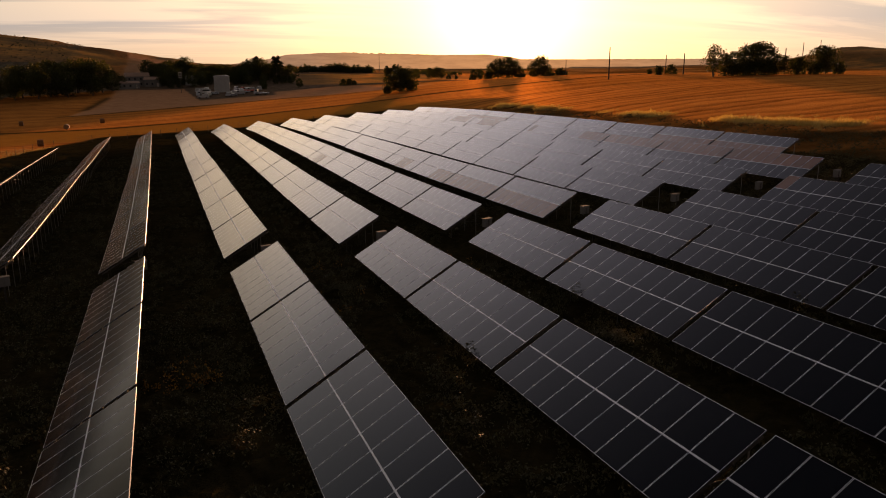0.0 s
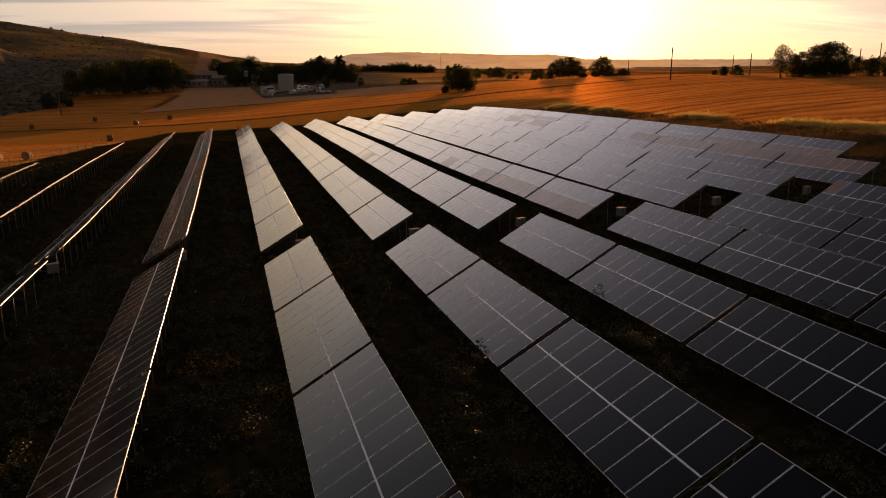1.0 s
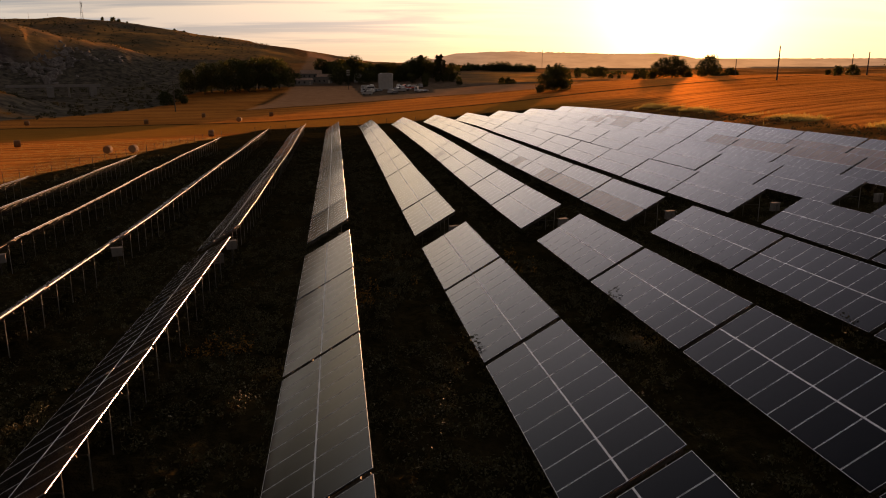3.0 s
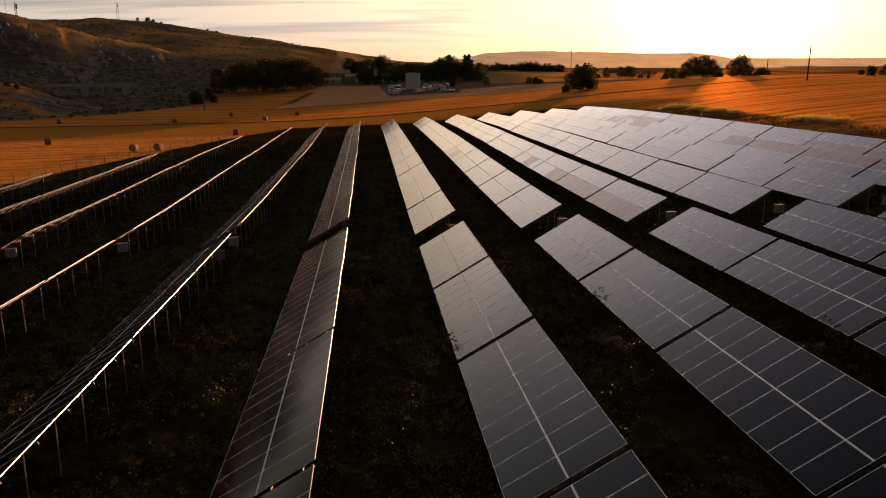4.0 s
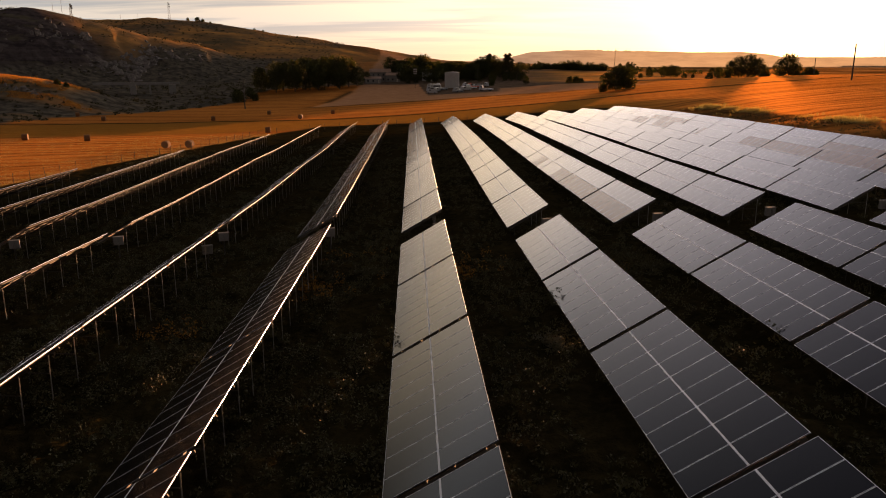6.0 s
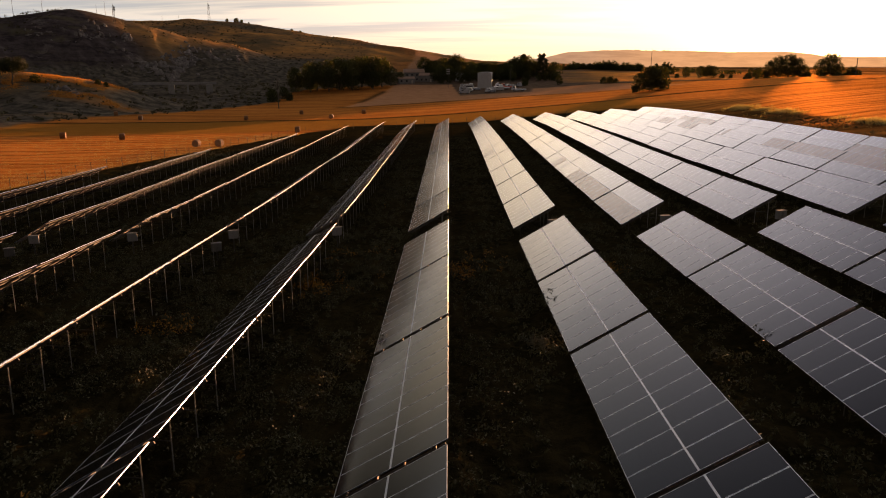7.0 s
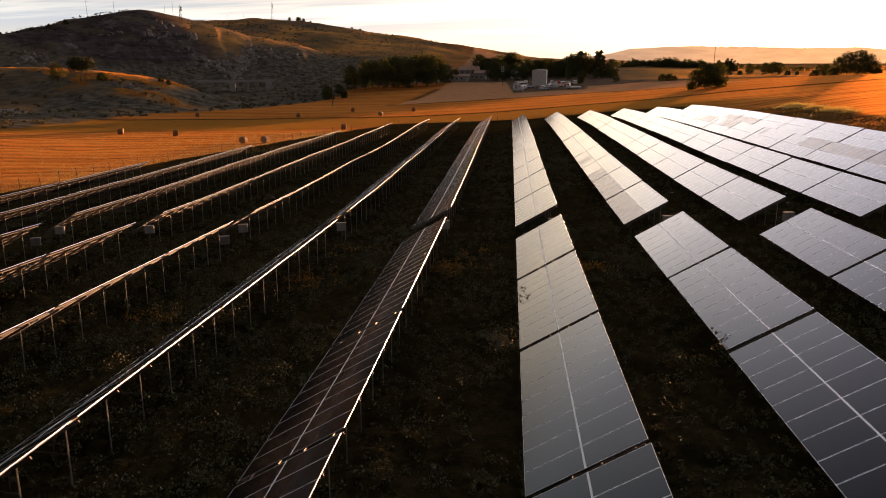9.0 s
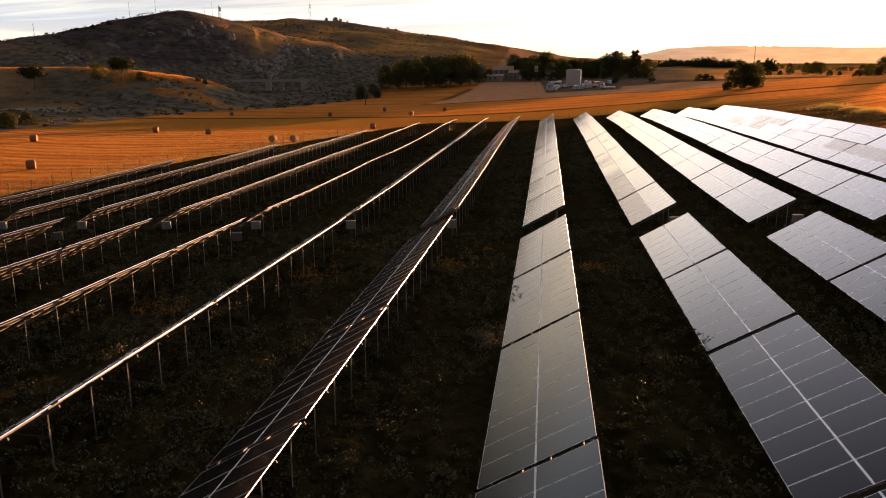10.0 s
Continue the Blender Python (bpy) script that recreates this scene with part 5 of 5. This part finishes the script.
def build_yard():
    fleet = (("caravan", M_CARWHITE, "white caravan parked in the yard", 23.5, 384, 5), ("van", M_CARWHITE, "white van parked in the yard beside the shed", 26.5, 391, 80), ("caravan", M_CARWHITE, "pale trailer parked by the yard fence", 24.8, 377, 8),
             ("truck", M_CARGREY, "grey flatbed truck parked in the yard", 42.5, 383, 10), ("car", M_CARWHITE, "white car parked in the yard", 41.5, 390, 60), ("car", M_CARGREY, "dark grey car parked in the yard", 46, 388, 15),
             ("car", M_RED, "red car parked in the yard", 46.5, 381, 5), ("van", M_CARWHITE, "white van standing at the edge of the yard", 52, 386, 95), ("car", M_CARWHITE, "white car in the row of parked vehicles", 49.5, 391, 30),
             ("truck", M_RED, "red lorry among the parked vehicles", 45, 377, 3), ("car", M_CARGREY, "grey hatchback in the row of parked vehicles", 38.5, 377, 12))
    for kind, mat, label, x, y, turn in fleet:
        stand(vehicle(kind, mat, label), 20 + (x - 20) * 1.09, -4 + (y + 4) * 1.09, turn)
    r = random.Random(77)
    kept = {}
    for k in range(18):
        kind, mat, label = r.choice((("car", M_CARWHITE, "white car parked in the crowded yard"), ("car", M_CARGREY, "grey car parked in the crowded yard"), ("van", M_CARWHITE, "white van parked in the crowded yard"), ("caravan", M_CARWHITE, "white caravan parked in the crowded yard"), ("truck", M_CARGREY, "grey lorry parked in the crowded yard")))
        x, y, turn = 22.5 + 30 * ((k * 0.618) % 1), 382 + 10.5 * (k % 4) + r.uniform(-1.5, 1.5), r.uniform(-30, 30) + r.choice((0, 90))
        if abs(x - 35) < 6.5 and y > 413:
            continue
        m = pose(x, y, float(ground(x, y)), 0, 0, turn)
        if label in kept:
            copy_thing(kept[label], m)
        else:
            kept[label] = vehicle(kind, mat, label)
            kept[label].matrix_basis = m
    t = thing("signal_post", "slim post with three pairs of white lamp heads", "post")
    stand(t, 13.9, 424, 0)
    bm = bmesh.new()
    rod(bm, (0, 0, -0.5), (0, 0, 10.5), 0.12, 0.09, 8)
    part("shaft", bm_mesh("signal_shaft", bm, M_STEEL), t)
    for z in (8.2, 9.4, 10.6):
        for x in (-0.55, 0.55):
            bm = bmesh.new()
            box(bm, (0.75, 0.35, 0.6), Matrix.Translation((x, -0.2, z)), 0.06)
            part("lamp_head", bm_mesh("lamp_head", bm, M_WHITE), t)
    t = thing("flood_pole", "tall slim lamp pole among the parked vehicles", "lamp pole")
    stand(t, 49.7, 422, 0)
    bm = bmesh.new()
    rod(bm, (0, 0, -0.5), (0, 0, 10), 0.12, 0.07, 8)
    part("shaft", bm_mesh("flood_shaft", bm, M_STEEL), t)
    bm = bmesh.new()
    box(bm, (0.9, 0.4, 0.2), Matrix.Translation((0.3, 0, 10)), 0.04)
    part("lamp_head", bm_mesh("flood_head", bm, M_STEEL), t)


build_yard()


# Weeds between the rows and tall dry grass beside the field: too many to count
def scatter(name, label, pts, heights, spread, blades, mat, seed, lean=0.35, width=0.012):
    rnd = np.random.RandomState(seed)
    n = len(pts) * blades
    base = np.repeat(pts, blades, axis=0)
    h = np.repeat(heights, blades)[:, None] * rnd.uniform(0.45, 1.1, (n, 1))
    off = rnd.normal(size=(n, 2)) * np.repeat(spread, blades)[:, None]
    a = rnd.uniform(0, 2 * np.pi, (n, 1))
    side = np.concatenate([np.cos(a), np.sin(a), 0 * a], 1)
    root = np.concatenate([base[:, :2] + off, base[:, 2:] - 0.03], 1)
    tip = root + np.concatenate([off * 0.5 + rnd.normal(size=(n, 2)) * lean * h, h], 1)
    mid = root * 0.45 + tip * 0.55 + np.concatenate([0 * off, 0.08 * h], 1)
    wd = width * (0.6 + h * 1.2)
    verts = np.stack([root - side * wd * 0.5, root + side * wd * 0.5, mid + side * wd, tip, mid - side * wd], 1).reshape(-1, 3)
    k = np.arange(n)[:, None] * 5
    faces = np.concatenate([np.concatenate([k, k + 1, k + 2, k + 4], 1).tolist()]).tolist() + np.concatenate([k + 4, k + 2, k + 3], 1).tolist()
    tagged(new(name, mesh_of(name, verts, faces, (mat,))), label, name.replace("_", " "), kind="stuff")


def build_growth():
    rnd = np.random.RandomState(8)
    n = 34000
    y = 4 + 130 * rnd.uniform(0, 1, n) ** 1.8
    x = rnd.uniform(-34, 76, n)
    patch = lumpy(x, y, 4.5, 11) + 0.6 * lumpy(x, y, 1.9, 12)
    keep = patch > -0.35
    x, y, patch = x[keep], y[keep], patch[keep]
    s = 0.16 + 0.26 * np.clip(patch, 0, 1.3) * rnd.uniform(0.5, 1.4, len(x))
    # a few taller plants that reach the lower edges of the tables
    row, along = rnd.randint(-3, 5, 90), rnd.uniform(8, 110, 90)
    tall_x = FIRST_TOP + PITCH * row - 2.95 - rnd.uniform(0, 0.25, 90)
    tall = np.stack([tall_x, along, ground(tall_x, along) + rnd.uniform(0.35, 0.85, 90), rnd.uniform(0.12, 0.3, 90)], 1)
    for cx, cy in ((11.35, 24.8), (26.5, 22.9), (18.9, 29.5)):
        tall = np.concatenate([tall, [(cx + rnd.normal() * 0.16, cy + rnd.normal() * 0.22, float(ground(cx, cy)) + 0.5 + 0.16 * k, 0.2) for k in range(6)]])
    lumps = np.stack([x, y, ground(x, y) + 0.1 + 0.26 * tufts(x, y, 1.25, 1) + 0.2 * tufts(x, y, 2.9, 3) + 0.4 * s, s], 1)
    tagged(new("weeds", leaf_cloud("weeds", rnd, np.concatenate([lumps, tall]).tolist(), 18, 0.058, M_WEED, 0.8)), "dark low weeds and tufts of grass between the rows", "weeds", kind="stuff")
    # larger rounded tussocks
    n = 5200
    y = 6 + 100 * rnd.uniform(0, 1, n) ** 1.6
    x = rnd.uniform(-30, 70, n)
    keep = lumpy(x, y, 6.5, 16) + 0.5 * lumpy(x, y, 2.5, 17) > 0.05
    x, y = x[keep], y[keep]
    s = rnd.uniform(0.28, 0.58, len(x))
    lumps = np.stack([x, y, ground(x, y) + 0.1 + 0.26 * tufts(x, y, 1.25, 1) + 0.35 * s, s], 1)
    tagged(new("tussocks", leaf_cloud("tussocks", rnd, lumps.tolist(), 70, 0.055, M_WEED, 0.75)), "rounded olive tussocks between the rows", "weeds", kind="stuff")
    # rusty dock plants in loose patches, with sunlight painted into their ochre
    n = 50
    x, y = rnd.uniform(-20, 60, n), 12 + 100 * rnd.uniform(0, 1, n) ** 1.4
    keep = lumpy(x, y, 9, 14) > 0.35
    x, y = x[keep], y[keep]
    for cx, cy, n, wide in ((14.7, 37.8, 46, 0.8), (23.2, 37.1, 30, 0.6), (6.6, 35.8, 40, 0.9), (1.0, 29.7, 18, 0.8), (16.0, 41.0, 14, 0.8), (8.0, 44.0, 16, 1.1)):
        x, y = np.append(x, cx + rnd.normal(size=n) * wide), np.append(y, cy + rnd.normal(size=n) * wide)
    s = rnd.uniform(0.15, 0.4, len(x))
    lumps = np.stack([x, y, ground(x, y) + 0.9 * s, s], 1)
    tagged(new("dock_plants", leaf_cloud("dock_plants", rnd, lumps.tolist(), 26, 0.06, M_DOCK, 1.2)), "rust-coloured dry dock plants among the weeds, colour brightened to look sunlit", "weeds", kind="stuff")
    # one pale rounded shrub between two rows
    lumps = [(18.1 + rnd.normal() * 0.28, 24.6 + rnd.normal() * 0.28, float(ground(18.1, 24.6)) + 0.25 + 0.3 * rnd.uniform(), 0.22) for k in range(16)]
    tagged(new("shrub", leaf_cloud("shrub", rnd, lumps, 60, 0.045, M_SAGE, 0.85)), "pale grey-green rounded shrub between two rows", "shrub")
    # dry grass on the knoll and in the patch below it
    x, y = rnd.uniform(-245, -106, 26000), rnd.uniform(262, 316, 26000)
    keep = (zones(x, y)["pasture"] > 0.5) & (lumpy(x, y, 5, 52) + 0.6 * lumpy(0.4 * x, y, 2.2, 53) > -0.2)
    pts = np.stack([x[keep], y[keep], ground(x[keep], y[keep])], 1)
    scatter("knoll_grass", "dry golden grass on the knoll under the umbrella trees", pts, rnd.uniform(0.35, 0.8, len(pts)), rnd.uniform(0.3, 0.6, len(pts)), 7, M_STALKS, 27, 0.3, 0.06)
    # tall grass along the right-hand edge
    n = 5200
    y = rnd.uniform(40, 172, n)
    y = y[lumpy(y, 0 * y, 7, 50) + 0.7 * lumpy(y, 0 * y, 2.3, 51) > -0.25]
    n = len(y)
    x = np.interp(y, (40, 72, 81, 96, 121, 138, 172), (84, 79, 78, 77.5, 77.5, 78.5, 80)) + rnd.normal(size=n) * 0.9 + 2.5 * (rnd.uniform(size=n) < 0.12) * rnd.normal(size=n)
    pts = np.stack([x, y, ground(x, y)], 1)
    scatter("tall_grass", "tall dry grass glowing against the low sun", pts, rnd.uniform(0.3, 0.85, n), rnd.uniform(0.15, 0.4, n), 10, M_DRYGRASS, 23, 0.25, 0.016)
    # stubble tufts on the nearest part of the straw field
    n = 6000
    y = rnd.uniform(60, 175, n)
    x = np.interp(y, (15, 72, 86, 106, 132, 165, 180), (-52, -44.2, -42.3, -39.6, -32.4, -24, -17)) - 0.5 - 55 * rnd.uniform(0, 1, n) ** 2
    pts = np.stack([x, y, ground(x, y)], 1)
    scatter("straw_stubble", "short cut straw stubble on the mown field", pts, rnd.uniform(0.10, 0.22, n), rnd.uniform(0.2, 0.5, n), 8, M_DRYGRASS, 24, 0.2, 0.02)


build_growth()
